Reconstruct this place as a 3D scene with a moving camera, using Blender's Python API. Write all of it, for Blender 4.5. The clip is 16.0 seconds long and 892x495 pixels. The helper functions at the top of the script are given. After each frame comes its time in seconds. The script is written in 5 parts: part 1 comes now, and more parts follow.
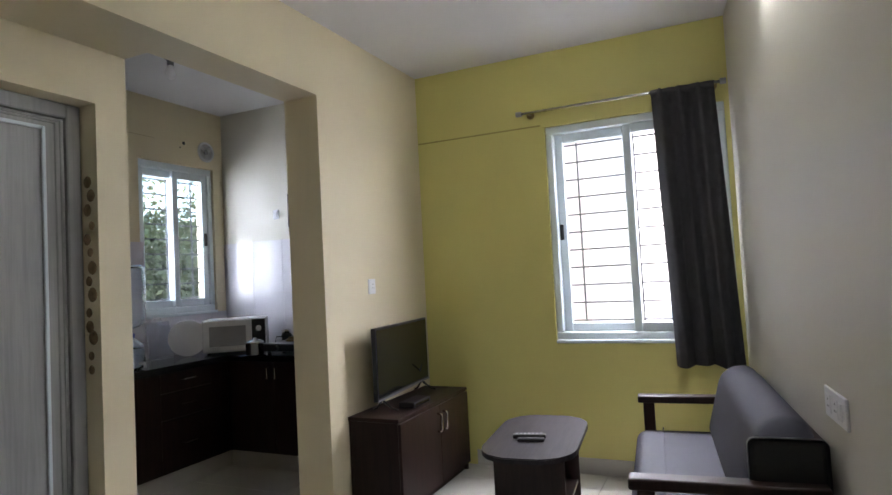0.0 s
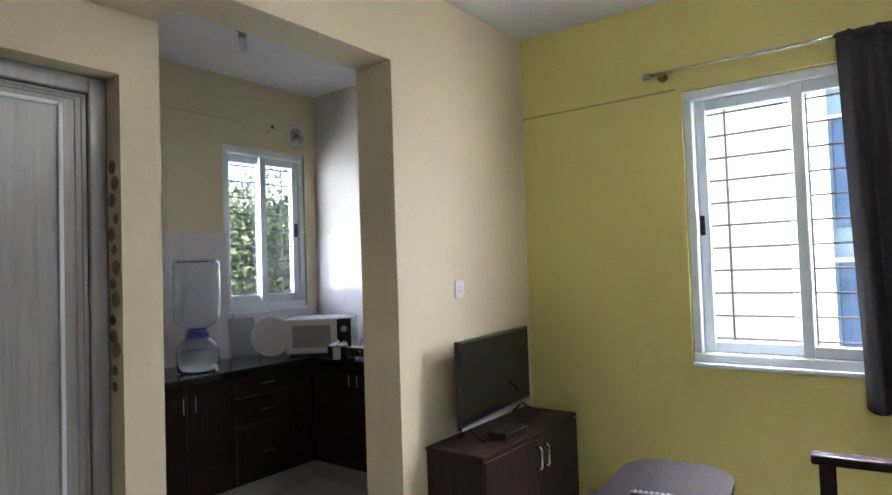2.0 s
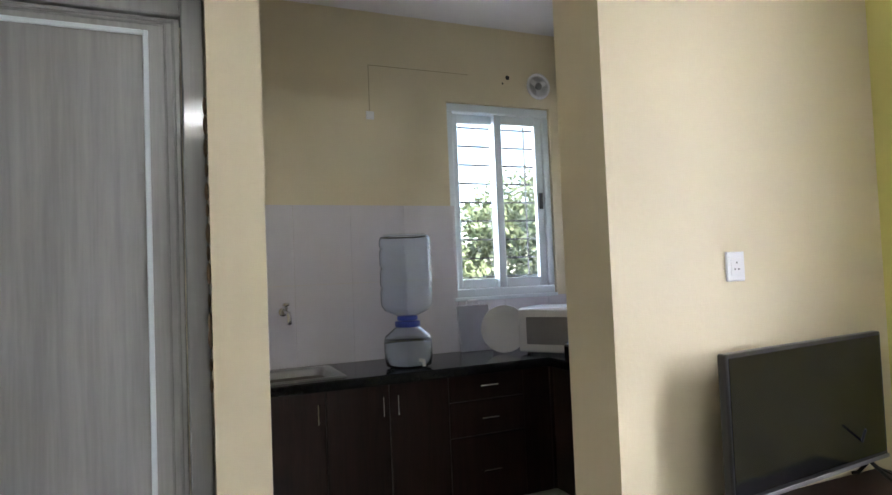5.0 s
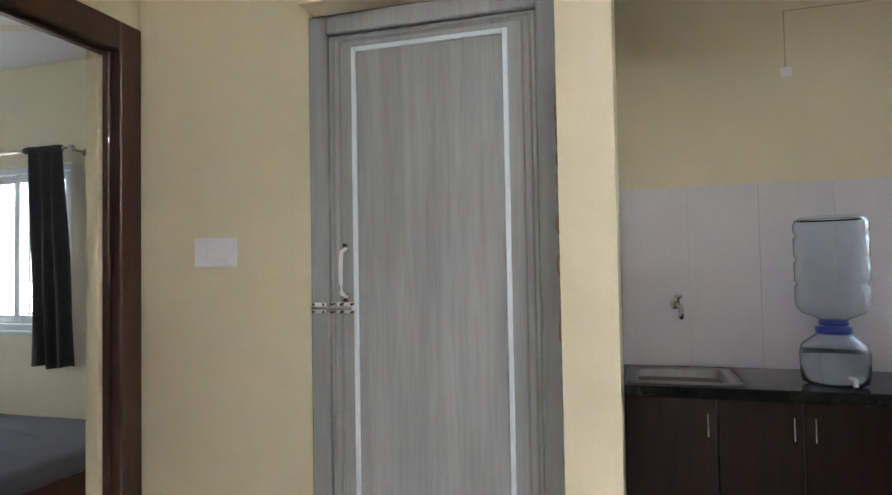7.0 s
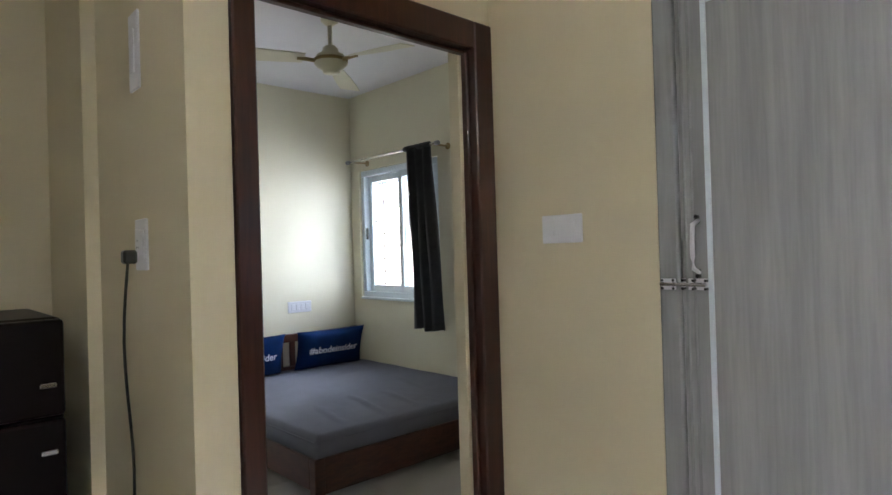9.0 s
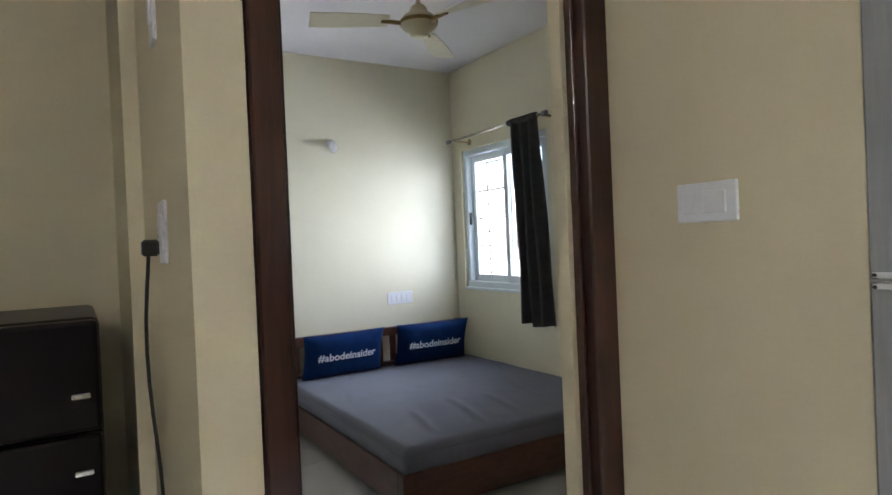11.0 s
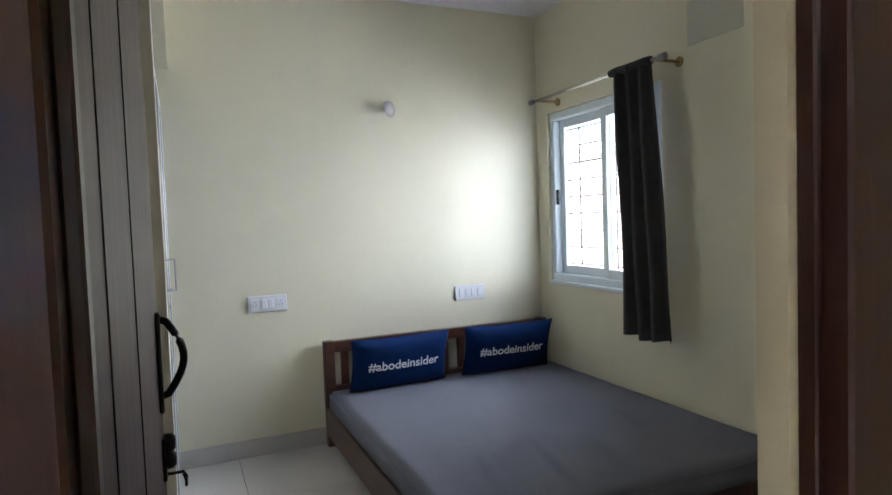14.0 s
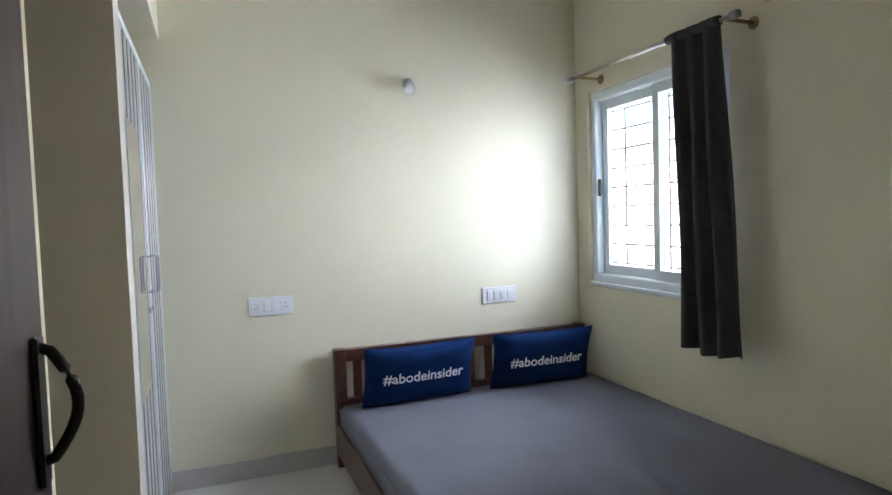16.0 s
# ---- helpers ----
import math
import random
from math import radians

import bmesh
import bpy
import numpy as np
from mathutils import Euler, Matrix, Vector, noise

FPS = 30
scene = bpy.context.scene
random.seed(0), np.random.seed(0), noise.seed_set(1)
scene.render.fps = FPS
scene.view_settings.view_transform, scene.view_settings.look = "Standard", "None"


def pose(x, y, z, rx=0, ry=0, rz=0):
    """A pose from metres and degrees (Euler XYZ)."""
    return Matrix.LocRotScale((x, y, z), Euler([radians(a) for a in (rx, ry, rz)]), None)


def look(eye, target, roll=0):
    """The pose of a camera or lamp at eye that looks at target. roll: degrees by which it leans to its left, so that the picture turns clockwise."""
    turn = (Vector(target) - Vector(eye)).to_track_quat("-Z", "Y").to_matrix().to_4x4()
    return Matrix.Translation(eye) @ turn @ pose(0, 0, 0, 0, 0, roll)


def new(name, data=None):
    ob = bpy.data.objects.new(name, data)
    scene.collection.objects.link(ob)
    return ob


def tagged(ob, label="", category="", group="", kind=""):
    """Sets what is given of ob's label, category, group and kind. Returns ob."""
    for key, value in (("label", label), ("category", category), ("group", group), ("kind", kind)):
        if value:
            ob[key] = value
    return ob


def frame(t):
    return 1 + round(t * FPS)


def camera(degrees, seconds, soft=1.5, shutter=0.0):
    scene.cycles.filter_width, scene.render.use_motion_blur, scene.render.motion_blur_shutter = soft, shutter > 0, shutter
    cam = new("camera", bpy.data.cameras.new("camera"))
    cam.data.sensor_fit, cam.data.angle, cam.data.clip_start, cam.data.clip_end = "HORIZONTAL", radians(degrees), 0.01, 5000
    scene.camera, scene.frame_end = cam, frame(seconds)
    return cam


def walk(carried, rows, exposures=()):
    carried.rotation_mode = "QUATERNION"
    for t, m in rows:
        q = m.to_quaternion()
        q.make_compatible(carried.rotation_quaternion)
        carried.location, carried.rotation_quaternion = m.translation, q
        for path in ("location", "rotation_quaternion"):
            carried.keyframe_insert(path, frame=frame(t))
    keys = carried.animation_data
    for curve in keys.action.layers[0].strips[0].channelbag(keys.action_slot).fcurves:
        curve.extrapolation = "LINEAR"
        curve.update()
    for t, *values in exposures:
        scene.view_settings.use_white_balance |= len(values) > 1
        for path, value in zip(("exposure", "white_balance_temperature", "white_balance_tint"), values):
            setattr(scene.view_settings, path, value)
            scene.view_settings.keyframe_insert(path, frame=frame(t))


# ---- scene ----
cam = camera(72.8, 16.0)

PATH = [
    (0, (1.945, -0.189, 1.282), (1.107, 1.625, 1.374), -3.0),
    (0.5, (1.989, -0.032, 1.309), (1.051, 1.731, 1.407), -2.5),
    (1, (1.919, 0.141, 1.336), (0.913, 1.868, 1.422), -2.0),
    (1.5, (1.852, 0.284, 1.351), (0.766, 1.962, 1.427), -1.8),
    (2, (1.784, 0.448, 1.35), (0.585, 2.047, 1.417), -1.9),
    (2.5, (1.789, 0.631, 1.358), (0.432, 2.1, 1.411), -1.5),
    (3, (1.697, 0.78, 1.342), (0.237, 2.146, 1.386), -1.8),
    (3.2, (1.646, 0.816, 1.344), (0.161, 2.156, 1.382), -2.1),
    (5.3, (1.28, 1.419, 1.257), (-0.603, 2.088, 1.325), -2.3),
    (5.5, (1.232, 1.42, 1.281), (-0.679, 2.008, 1.341), -2.4),
    (6, (1.217, 1.476, 1.275), (-0.764, 1.735, 1.363), -2.5),
    (6.5, (1.218, 1.548, 1.268), (-0.776, 1.426, 1.363), -1.4),
    (7, (1.212, 1.604, 1.281), (-0.706, 1.039, 1.343), -1.0),
    (7.5, (1.254, 1.577, 1.274), (-0.555, 0.726, 1.326), -1.7),
    (8, (1.328, 1.535, 1.281), (-0.351, 0.448, 1.309), -2.4),
    (8.5, (1.299, 1.546, 1.278), (-0.222, 0.248, 1.302), -2.0),
    (9, (1.201, 1.561, 1.274), (-0.153, 0.089, 1.287), -1.7),
    (9.5, (1.111, 1.535, 1.267), (-0.128, -0.035, 1.267), -1.9),
    (10, (1.032, 1.457, 1.268), (-0.132, -0.169, 1.258), -2.1),
    (10.2, (1.003, 1.428, 1.268), (-0.136, -0.217, 1.258), -2.2),
    (12.5, (0.539, 0.798, 1.288), (-0.366, -0.985, 1.237), -2.2),
    (13, (0.495, 0.69, 1.305), (-0.37, -1.113, 1.236), -1.9),
    (13.5, (0.424, 0.606, 1.301), (-0.39, -1.22, 1.229), -2.0),
    (14, (0.393, 0.524, 1.334), (-0.413, -1.304, 1.239), -2.0),
    (14.5, (0.391, 0.379, 1.301), (-0.453, -1.432, 1.218), -1.9),
    (15, (0.358, 0.255, 1.301), (-0.48, -1.558, 1.209), -2.0),
    (15.5, (0.297, 0.175, 1.3), (-0.492, -1.66, 1.202), -1.9),
    (16, (0.212, 0.125, 1.31), (-0.51, -1.737, 1.208), -1.8),
]
walk(cam, [(t, look(eye, target, roll)) for t, eye, target, roll in PATH],
     exposures=((0, 2.2), (2.2, 2.4), (3.2, 2.3), (5.5, 2.95), (7.3, 3.15), (8.8, 2.8), (10, 2.8), (12.5, 2.7), (14, 2.8), (16, 3.0)))

# world and light
def daylight():
    world = bpy.data.worlds.new("world")
    scene.world = world
    world.use_nodes = True
    nt = world.node_tree
    nt.nodes.clear()
    out = nt.nodes.new("ShaderNodeOutputWorld")
    bg = nt.nodes.new("ShaderNodeBackground")
    sky = nt.nodes.new("ShaderNodeTexSky")
    sky.sky_type = "NISHITA"
    sky.sun_disc = False
    sky.sun_elevation = radians(50)
    sky.sun_rotation = radians(87)
    bg.inputs["Strength"].default_value = 0.15
    nt.links.new(sky.outputs[0], bg.inputs["Color"])
    nt.links.new(bg.outputs[0], out.inputs["Surface"])
    sun = new("sun", bpy.data.lights.new("sun", "SUN"))
    sun.data.energy = 5.0
    sun.data.angle = radians(0.5)
    sun.data.color = (1.0, 0.95, 0.88)
    sun.matrix_world = look((10, 0.5, 12), (0, 0, 0))


def window_light(name, centre, target, w, h, power, color=(0.88, 0.87, 1.0)):
    lamp = new(name, bpy.data.lights.new(name, "AREA"))
    lamp.data.shape, lamp.data.size, lamp.data.size_y = "RECTANGLE", w, h
    lamp.data.energy, lamp.data.color = power, color
    lamp.matrix_world = look(centre, target)
    return lamp


daylight()
window_light("living_window_light", (1.48, 4.55, 2.95), (1.48, 3.6, 1.5), 1.5, 0.9, 110)
# added fill lamp, outside and out of view, brightens the television wall
window_light("living_side_fill", (3.1, 4.7, 1.7), (0.3, 2.9, 1.5), 1.2, 1.4, 22)
window_light("kitchen_window_light", (-2.75, 2.1, 1.75), (-1.0, 3.5, 1.9), 1.5, 1.5, 37, (0.80, 0.86, 1.0))
window_light("bedroom_window_light", (-3.7, -2.3, 1.75), (0.0, -2.2, 1.45), 2.8, 2.4, 64, (0.76, 0.83, 1.0))


# materials
def material(name, color, rough=0.6, metal=0.0, vary=0.06, scale=6.0, bump=0.02, fine=120.0, **more):
    m = bpy.data.materials.new(name)
    m.use_nodes = True
    nt = m.node_tree
    b = nt.nodes["Principled BSDF"]
    b.inputs["Roughness"].default_value = rough
    b.inputs["Metallic"].default_value = metal
    for key, value in more.items():
        b.inputs[key.replace("_", " ")].default_value = value
    co = nt.nodes.new("ShaderNodeTexCoord")
    n1 = nt.nodes.new("ShaderNodeTexNoise")
    n1.inputs["Scale"].default_value = scale
    n1.inputs["Detail"].default_value = 6
    nt.links.new(co.outputs["Object"], n1.inputs["Vector"])
    ramp = nt.nodes.new("ShaderNodeValToRGB")
    e = ramp.color_ramp.elements
    e[0].position, e[1].position = 0.3, 0.7
    e[0].color = (*[c * (1 - vary) for c in color], 1)
    e[1].color = (*[min(1, c * (1 + vary)) for c in color], 1)
    nt.links.new(n1.outputs["Fac"], ramp.inputs["Fac"])
    nt.links.new(ramp.outputs["Color"], b.inputs["Base Color"])
    if bump:
        n2 = nt.nodes.new("ShaderNodeTexNoise")
        n2.inputs["Scale"].default_value = fine
        n2.inputs["Detail"].default_value = 4
        nt.links.new(co.outputs["Object"], n2.inputs["Vector"])
        bp = nt.nodes.new("ShaderNodeBump")
        bp.inputs["Strength"].default_value = bump * 5
        bp.inputs["Distance"].default_value = 0.004
        nt.links.new(n2.outputs["Fac"], bp.inputs["Height"])
        nt.links.new(bp.outputs["Normal"], b.inputs["Normal"])
    return m


def wood(name, dark, light, rough=0.35, stretch=(14, 14, 0.8), bump=0.05, coat=0.0):
    m = bpy.data.materials.new(name)
    m.use_nodes = True
    nt = m.node_tree
    b = nt.nodes["Principled BSDF"]
    b.inputs["Roughness"].default_value = rough
    b.inputs["Coat Weight"].default_value = coat
    co = nt.nodes.new("ShaderNodeTexCoord")
    mp = nt.nodes.new("ShaderNodeMapping")
    mp.inputs["Scale"].default_value = stretch
    nt.links.new(co.outputs["Object"], mp.inputs["Vector"])
    n = nt.nodes.new("ShaderNodeTexNoise")
    n.inputs["Scale"].default_value = 2.5
    n.inputs["Detail"].default_value = 8
    n.inputs["Distortion"].default_value = 0.6
    nt.links.new(mp.outputs[0], n.inputs["Vector"])
    n2 = nt.nodes.new("ShaderNodeTexNoise")
    n2.inputs["Scale"].default_value = 12
    n2.inputs["Detail"].default_value = 5
    nt.links.new(mp.outputs[0], n2.inputs["Vector"])
    mix = nt.nodes.new("ShaderNodeMath")
    mix.operation = "MULTIPLY_ADD"
    mix.inputs[1].default_value = 0.35
    nt.links.new(n2.outputs["Fac"], mix.inputs[0])
    half = nt.nodes.new("ShaderNodeMath")
    half.operation = "MULTIPLY"
    half.inputs[1].default_value = 0.65
    nt.links.new(n.outputs["Fac"], half.inputs[0])
    nt.links.new(half.outputs[0], mix.inputs[2])
    ramp = nt.nodes.new("ShaderNodeValToRGB")
    e = ramp.color_ramp.elements
    e[0].position, e[1].position = 0.36, 0.66
    e[0].color, e[1].color = (*dark, 1), (*light, 1)
    nt.links.new(mix.outputs[0], ramp.inputs["Fac"])
    nt.links.new(ramp.outputs["Color"], b.inputs["Base Color"])
    bp = nt.nodes.new("ShaderNodeBump")
    bp.inputs["Strength"].default_value = bump * 3
    bp.inputs["Distance"].default_value = 0.002
    nt.links.new(mix.outputs[0], bp.inputs["Height"])
    nt.links.new(bp.outputs["Normal"], b.inputs["Normal"])
    return m


def clear(name, color, rough=0.02, ior=1.45, alpha_mix=0.0):
    m = bpy.data.materials.new(name)
    m.use_nodes = True
    nt = m.node_tree
    b = nt.nodes["Principled BSDF"]
    b.inputs["Base Color"].default_value = (*color, 1)
    b.inputs["Roughness"].default_value = rough
    b.inputs["IOR"].default_value = ior
    b.inputs["Transmission Weight"].default_value = 1.0
    if alpha_mix:
        b.inputs["Alpha"].default_value = 1 - alpha_mix
    return m


def glow(name, color, strength):
    m = bpy.data.materials.new(name)
    m.use_nodes = True
    b = m.node_tree.nodes["Principled BSDF"]
    b.inputs["Base Color"].default_value = (*color, 1)
    b.inputs["Emission Color"].default_value = (*color, 1)
    b.inputs["Emission Strength"].default_value = strength
    return m


CREAM = material("cream_paint", (0.655, 0.578, 0.40), 0.55, vary=0.03, scale=1.6, bump=0.03, fine=60)
YELLOW = material("olive_yellow_paint", (0.62, 0.57, 0.20), 0.5, vary=0.04, scale=1.6, bump=0.03, fine=60)
PALE = material("pale_cream_paint", (0.56, 0.53, 0.46), 0.5, vary=0.03, scale=1.5, bump=0.03, fine=60)
BEDPAINT = material("pale_yellow_paint", (0.70, 0.66, 0.50), 0.5, vary=0.03, scale=1.6, bump=0.03, fine=60)
WHITE = material("white_ceiling_paint", (0.72, 0.71, 0.72), 0.8, vary=0.02, scale=2, bump=0.02)
FLOORM = material("glossy_vitrified_tile", (0.60, 0.58, 0.53), 0.12, vary=0.04, scale=3, bump=0.0)
GROUTM = material("floor_grout", (0.42, 0.40, 0.37), 0.8, vary=0.05)
SKIRT = material("skirting_tile", (0.50, 0.48, 0.45), 0.25, vary=0.04, bump=0.0)
TILEM = material("white_wall_tile", (0.62, 0.60, 0.64), 0.22, vary=0.02, scale=2, bump=0.0)
UPVC = material("white_window_upvc", (0.66, 0.73, 0.76), 0.35, vary=0.03, bump=0.0)
GRILLE = material("dark_grille_paint", (0.05, 0.05, 0.055), 0.6, vary=0.1)
STEEL = material("grey_painted_steel", (0.30, 0.30, 0.32), 0.5, metal=0.4, vary=0.1)
CHROME = material("chrome", (0.72, 0.72, 0.72), 0.18, metal=1.0, vary=0.04, bump=0.0)
GLASS = clear("window_glass", (0.95, 0.97, 0.98), 0.0, 1.45, 0.0)
PLASTICW = material("white_switch_plastic", (0.74, 0.74, 0.76), 0.3, vary=0.02, bump=0.0)
DARKP = material("dark_plastic", (0.012, 0.012, 0.013), 0.3, vary=0.1, bump=0.0)
SCREEN = material("tv_screen", (0.008, 0.008, 0.009), 0.12, vary=0.05, bump=0.0)
CABINET = wood("dark_wenge_laminate", (0.013, 0.006, 0.005), (0.029, 0.013, 0.010), 0.4, (12, 12, 1.0))
CABINET.node_tree.nodes["Principled BSDF"].inputs["Specular IOR Level"].default_value = 0.3
FRAMEW = wood("dark_polished_teak", (0.028, 0.008, 0.005), (0.058, 0.018, 0.011), 0.3, (16, 16, 1.0), coat=0.3)
DOORW = wood("brown_veneer_door", (0.045, 0.022, 0.017), (0.105, 0.055, 0.042), 0.45, (10, 10, 0.6))
BEDWOOD = wood("dark_bed_wood", (0.040, 0.013, 0.008), (0.095, 0.034, 0.018), 0.35, (3, 3, 10), coat=0.2)
GREYDOOR = wood("grey_pvc_woodgrain", (0.27, 0.275, 0.27), (0.37, 0.37, 0.36), 0.28, (9, 9, 0.5), bump=0.02)
GREYFRAME = wood("grey_pvc_frame", (0.28, 0.285, 0.285), (0.35, 0.355, 0.35), 0.10, (9, 9, 0.5), bump=0.02)
GRANITE = material("black_granite", (0.012, 0.012, 0.014), 0.10, vary=0.5, scale=160, bump=0.0)
FABRIC = material("charcoal_curtain_fabric", (0.045, 0.044, 0.048), 0.9, vary=0.15, scale=30, bump=0.12, fine=700)
SHEET = material("grey_bed_sheet", (0.150, 0.155, 0.185), 0.85, vary=0.06, scale=5, bump=0.08, fine=500)
NAVY = material("navy_pillow_cotton", (0.003, 0.021, 0.085), 0.9, Specular_IOR_Level=0.1, vary=0.12, scale=12, bump=0.08, fine=500)
PRINT = material("white_print", (0.86, 0.86, 0.88), 0.8, vary=0.02, bump=0.0)
LEATHER = material("dark_grey_leatherette", (0.026, 0.025, 0.038), 0.6, Specular_IOR_Level=0.3, vary=0.12, scale=10, bump=0.10, fine=260)
IRON = material("black_iron", (0.015, 0.012, 0.011), 0.4, metal=0.6, vary=0.1)
BOTTLE = clear("clear_blue_pet", (0.90, 0.95, 1.0), 0.04, 1.3, 0.0)
BOARD = clear("frosted_white_plastic", (0.85, 0.87, 0.92), 0.5, 1.2)
WATER = clear("water", (0.93, 0.97, 1.0), 0.0, 1.33)
BLUECAP = material("blue_plastic", (0.01, 0.03, 0.25), 0.4, vary=0.05, bump=0.0)
CERAMIC = material("white_ceramic", (0.78, 0.78, 0.80), 0.15, vary=0.02, bump=0.0)
FRIDGEM = material("dark_fridge_enamel", (0.008, 0.004, 0.005), 0.3, Specular_IOR_Level=0.15, vary=0.1, bump=0.0)
FANM = material("ivory_fan_enamel", (0.62, 0.58, 0.42), 0.3, vary=0.03, bump=0.0)
BRASS = material("antique_brass", (0.30, 0.22, 0.10), 0.35, metal=0.9, vary=0.1)
TUBE = glow("lit_tube", (0.96, 0.98, 1.0), 15.0)
BULB = clear("frosted_bulb", (0.9, 0.9, 0.92), 0.35, 1.4)
MARK = material("wall_scuff", (0.40, 0.34, 0.22), 0.8, vary=0.1)
PATCH = material("filled_patch_paint", (0.58, 0.57, 0.47), 0.6, vary=0.03)
GROUND = material("grey_ground", (0.22, 0.20, 0.18), 0.9, vary=0.2)
LEAF = material("green_foliage", (0.095, 0.12, 0.055), 0.6, vary=0.4, scale=3, bump=0.0)
BARK = material("tree_bark", (0.10, 0.07, 0.05), 0.9, vary=0.2)
RENDERW = material("white_facade_render", (0.80, 0.77, 0.77), 0.8, vary=0.03)
RENDERP = material("pink_facade_render", (0.70, 0.58, 0.56), 0.8, vary=0.03)
BLUEGL = material("blue_facade_glass", (0.015, 0.085, 0.20), 0.15, vary=0.2, scale=1.5, bump=0.0)
BLUEWH = material("pale_blue_facade_render", (0.24, 0.34, 0.40), 0.7, vary=0.04)


# building helpers
def box(x0, x1, y0, y1, z0, z1, bevel=0.0, bm=None, seg=1):
    bm = bm or bmesh.new()
    v = [bm.verts.new((x, y, z)) for x in (x0, x1) for y in (y0, y1) for z in (z0, z1)]
    faces = [bm.faces.new([v[i] for i in q]) for q in ((0, 1, 3, 2), (4, 6, 7, 5), (0, 4, 5, 1), (2, 3, 7, 6), (0, 2, 6, 4), (1, 5, 7, 3))]
    if bevel:
        edges = list({e for f in faces for e in f.edges})
        bmesh.ops.bevel(bm, geom=edges, offset=bevel, segments=seg, affect="EDGES", profile=0.5)
    return bm


def tube(points, r, bm=None, n=8, close=True):
    bm = bm or bmesh.new()
    pts = [Vector(p) for p in points]
    rings = []
    for i, p in enumerate(pts):
        d = (pts[min(i + 1, len(pts) - 1)] - pts[max(i - 1, 0)]).normalized()
        up = Vector((0, 0, 1)) if abs(d.z) < 0.9 else Vector((1, 0, 0))
        a = d.cross(up).normalized()
        b = d.cross(a)
        rings.append([bm.verts.new(p + r * (math.cos(6.28318 * k / n) * a + math.sin(6.28318 * k / n) * b)) for k in range(n)])
    for u, w in zip(rings, rings[1:]):
        for k in range(n):
            bm.faces.new((u[k], u[(k + 1) % n], w[(k + 1) % n], w[k]))
    if close:
        bm.faces.new(rings[0][::-1])
        bm.faces.new(rings[-1])
    return bm


def lathe(profile, centre, axis="z", n=32, bm=None):
    """Spins (radius, height) pairs about an axis through centre."""
    bm = bm or bmesh.new()
    rings = []
    for r, h in profile:
        ring = []
        for k in range(n):
            c, s = r * math.cos(2 * math.pi * k / n), r * math.sin(2 * math.pi * k / n)
            p = {"z": (c, s, h), "x": (h, c, s), "y": (s, h, c)}[axis]
            ring.append(bm.verts.new(Vector(centre) + Vector(p)))
        rings.append(ring)
    for u, w in zip(rings, rings[1:]):
        for k in range(n):
            bm.faces.new((u[k], u[(k + 1) % n], w[(k + 1) % n], w[k]))
    bm.faces.new(rings[0][::-1])
    bm.faces.new(rings[-1])
    return bm


def base_of(ob):
    p = Vector((0, 0, 0))
    while ob:
        p += ob.location
        ob = ob.parent
    return p


def part(name, bm, mat, parent=None, label="", kind="", smooth=False):
    bmesh.ops.recalc_face_normals(bm, faces=bm.faces)
    if parent:
        bmesh.ops.translate(bm, verts=bm.verts, vec=-base_of(parent))
    me = bpy.data.meshes.new(name)
    bm.to_mesh(me)
    bm.free()
    me.materials.append(mat)
    if smooth:
        me.shade_smooth()
    ob = new(name, me)
    if parent:
        ob.parent = parent
    return tagged(ob, label=label, kind=kind)


def thing(name, at, label, category, group="", kind=""):
    ob = new(name)
    ob.location = at
    ob.empty_display_size = 0.1
    return tagged(ob, label, category, group, kind)


def structure(name, boxes, mat, label, category="wall"):
    bm = bmesh.new()
    for b in boxes:
        box(*b, bm=bm)
    return tagged(part(name, bm, mat), label, category, kind="structure")


# the plan
ZC = 2.70
XR, YW = 2.018, 3.636
SKEW = 0.105
XK, YK = -1.80, 3.571
DX, PX = -0.457, -0.36
NB = 0.03
XB, YB = -1.92, -3.088
NX = 0.655


def sofa_wall(y):
    """x of the slightly skewed wall behind the sofa."""
    return XR + SKEW * (YW - y)


def skew_wall(name, y0, y1, thick, mat, label):
    """A wall along y that widens the room towards the entrance."""
    bm = bmesh.new()
    v = [bm.verts.new((sofa_wall(y) + d, y, z)) for y in (y0, y1) for d in (0, thick) for z in (0, ZC)]
    for q in ((0, 1, 3, 2), (4, 6, 7, 5), (0, 4, 5, 1), (2, 3, 7, 6), (0, 2, 6, 4), (1, 5, 7, 3)):
        bm.faces.new([v[i] for i in q])
    return tagged(part(name, bm, mat), label, "wall", kind="structure")


structure("wall_living_window", [(-0.0, 0.925, YW, YW + 0.2, 0, ZC), (0.925, 1.99, YW, YW + 0.2, 0, 0.830), (0.925, 1.99, YW, YW + 0.2, 2.210, ZC), (1.99, XR + 0.2, YW, YW + 0.2, 0, ZC)], YELLOW, "living room wall painted olive yellow with a window")
skew_wall("wall_living_sofa", -2.2, YW, 0.2, PALE, "pale cream living room wall behind the sofa")
structure("wall_television", [(-0.22, 0, 2.46, YW, 0, ZC)], CREAM, "cream wall between living room and kitchen")
structure("beam", [(-0.22, 0, NB, 2.46, 2.29, ZC), (DX, -0.22, NB, 1.587, 2.29, ZC)], CREAM, "cream plastered beam over the kitchen opening", "beam")
structure("wall_kitchen_partition", [(XK, PX, 1.445, 1.587, 0, 2.29), (XK, DX, 1.445, 1.587, 2.29, ZC), (DX - 0.1, PX, 0.70, 1.445, 2.062, 2.29)], CREAM, "cream pier and lintel beside the kitchen opening")
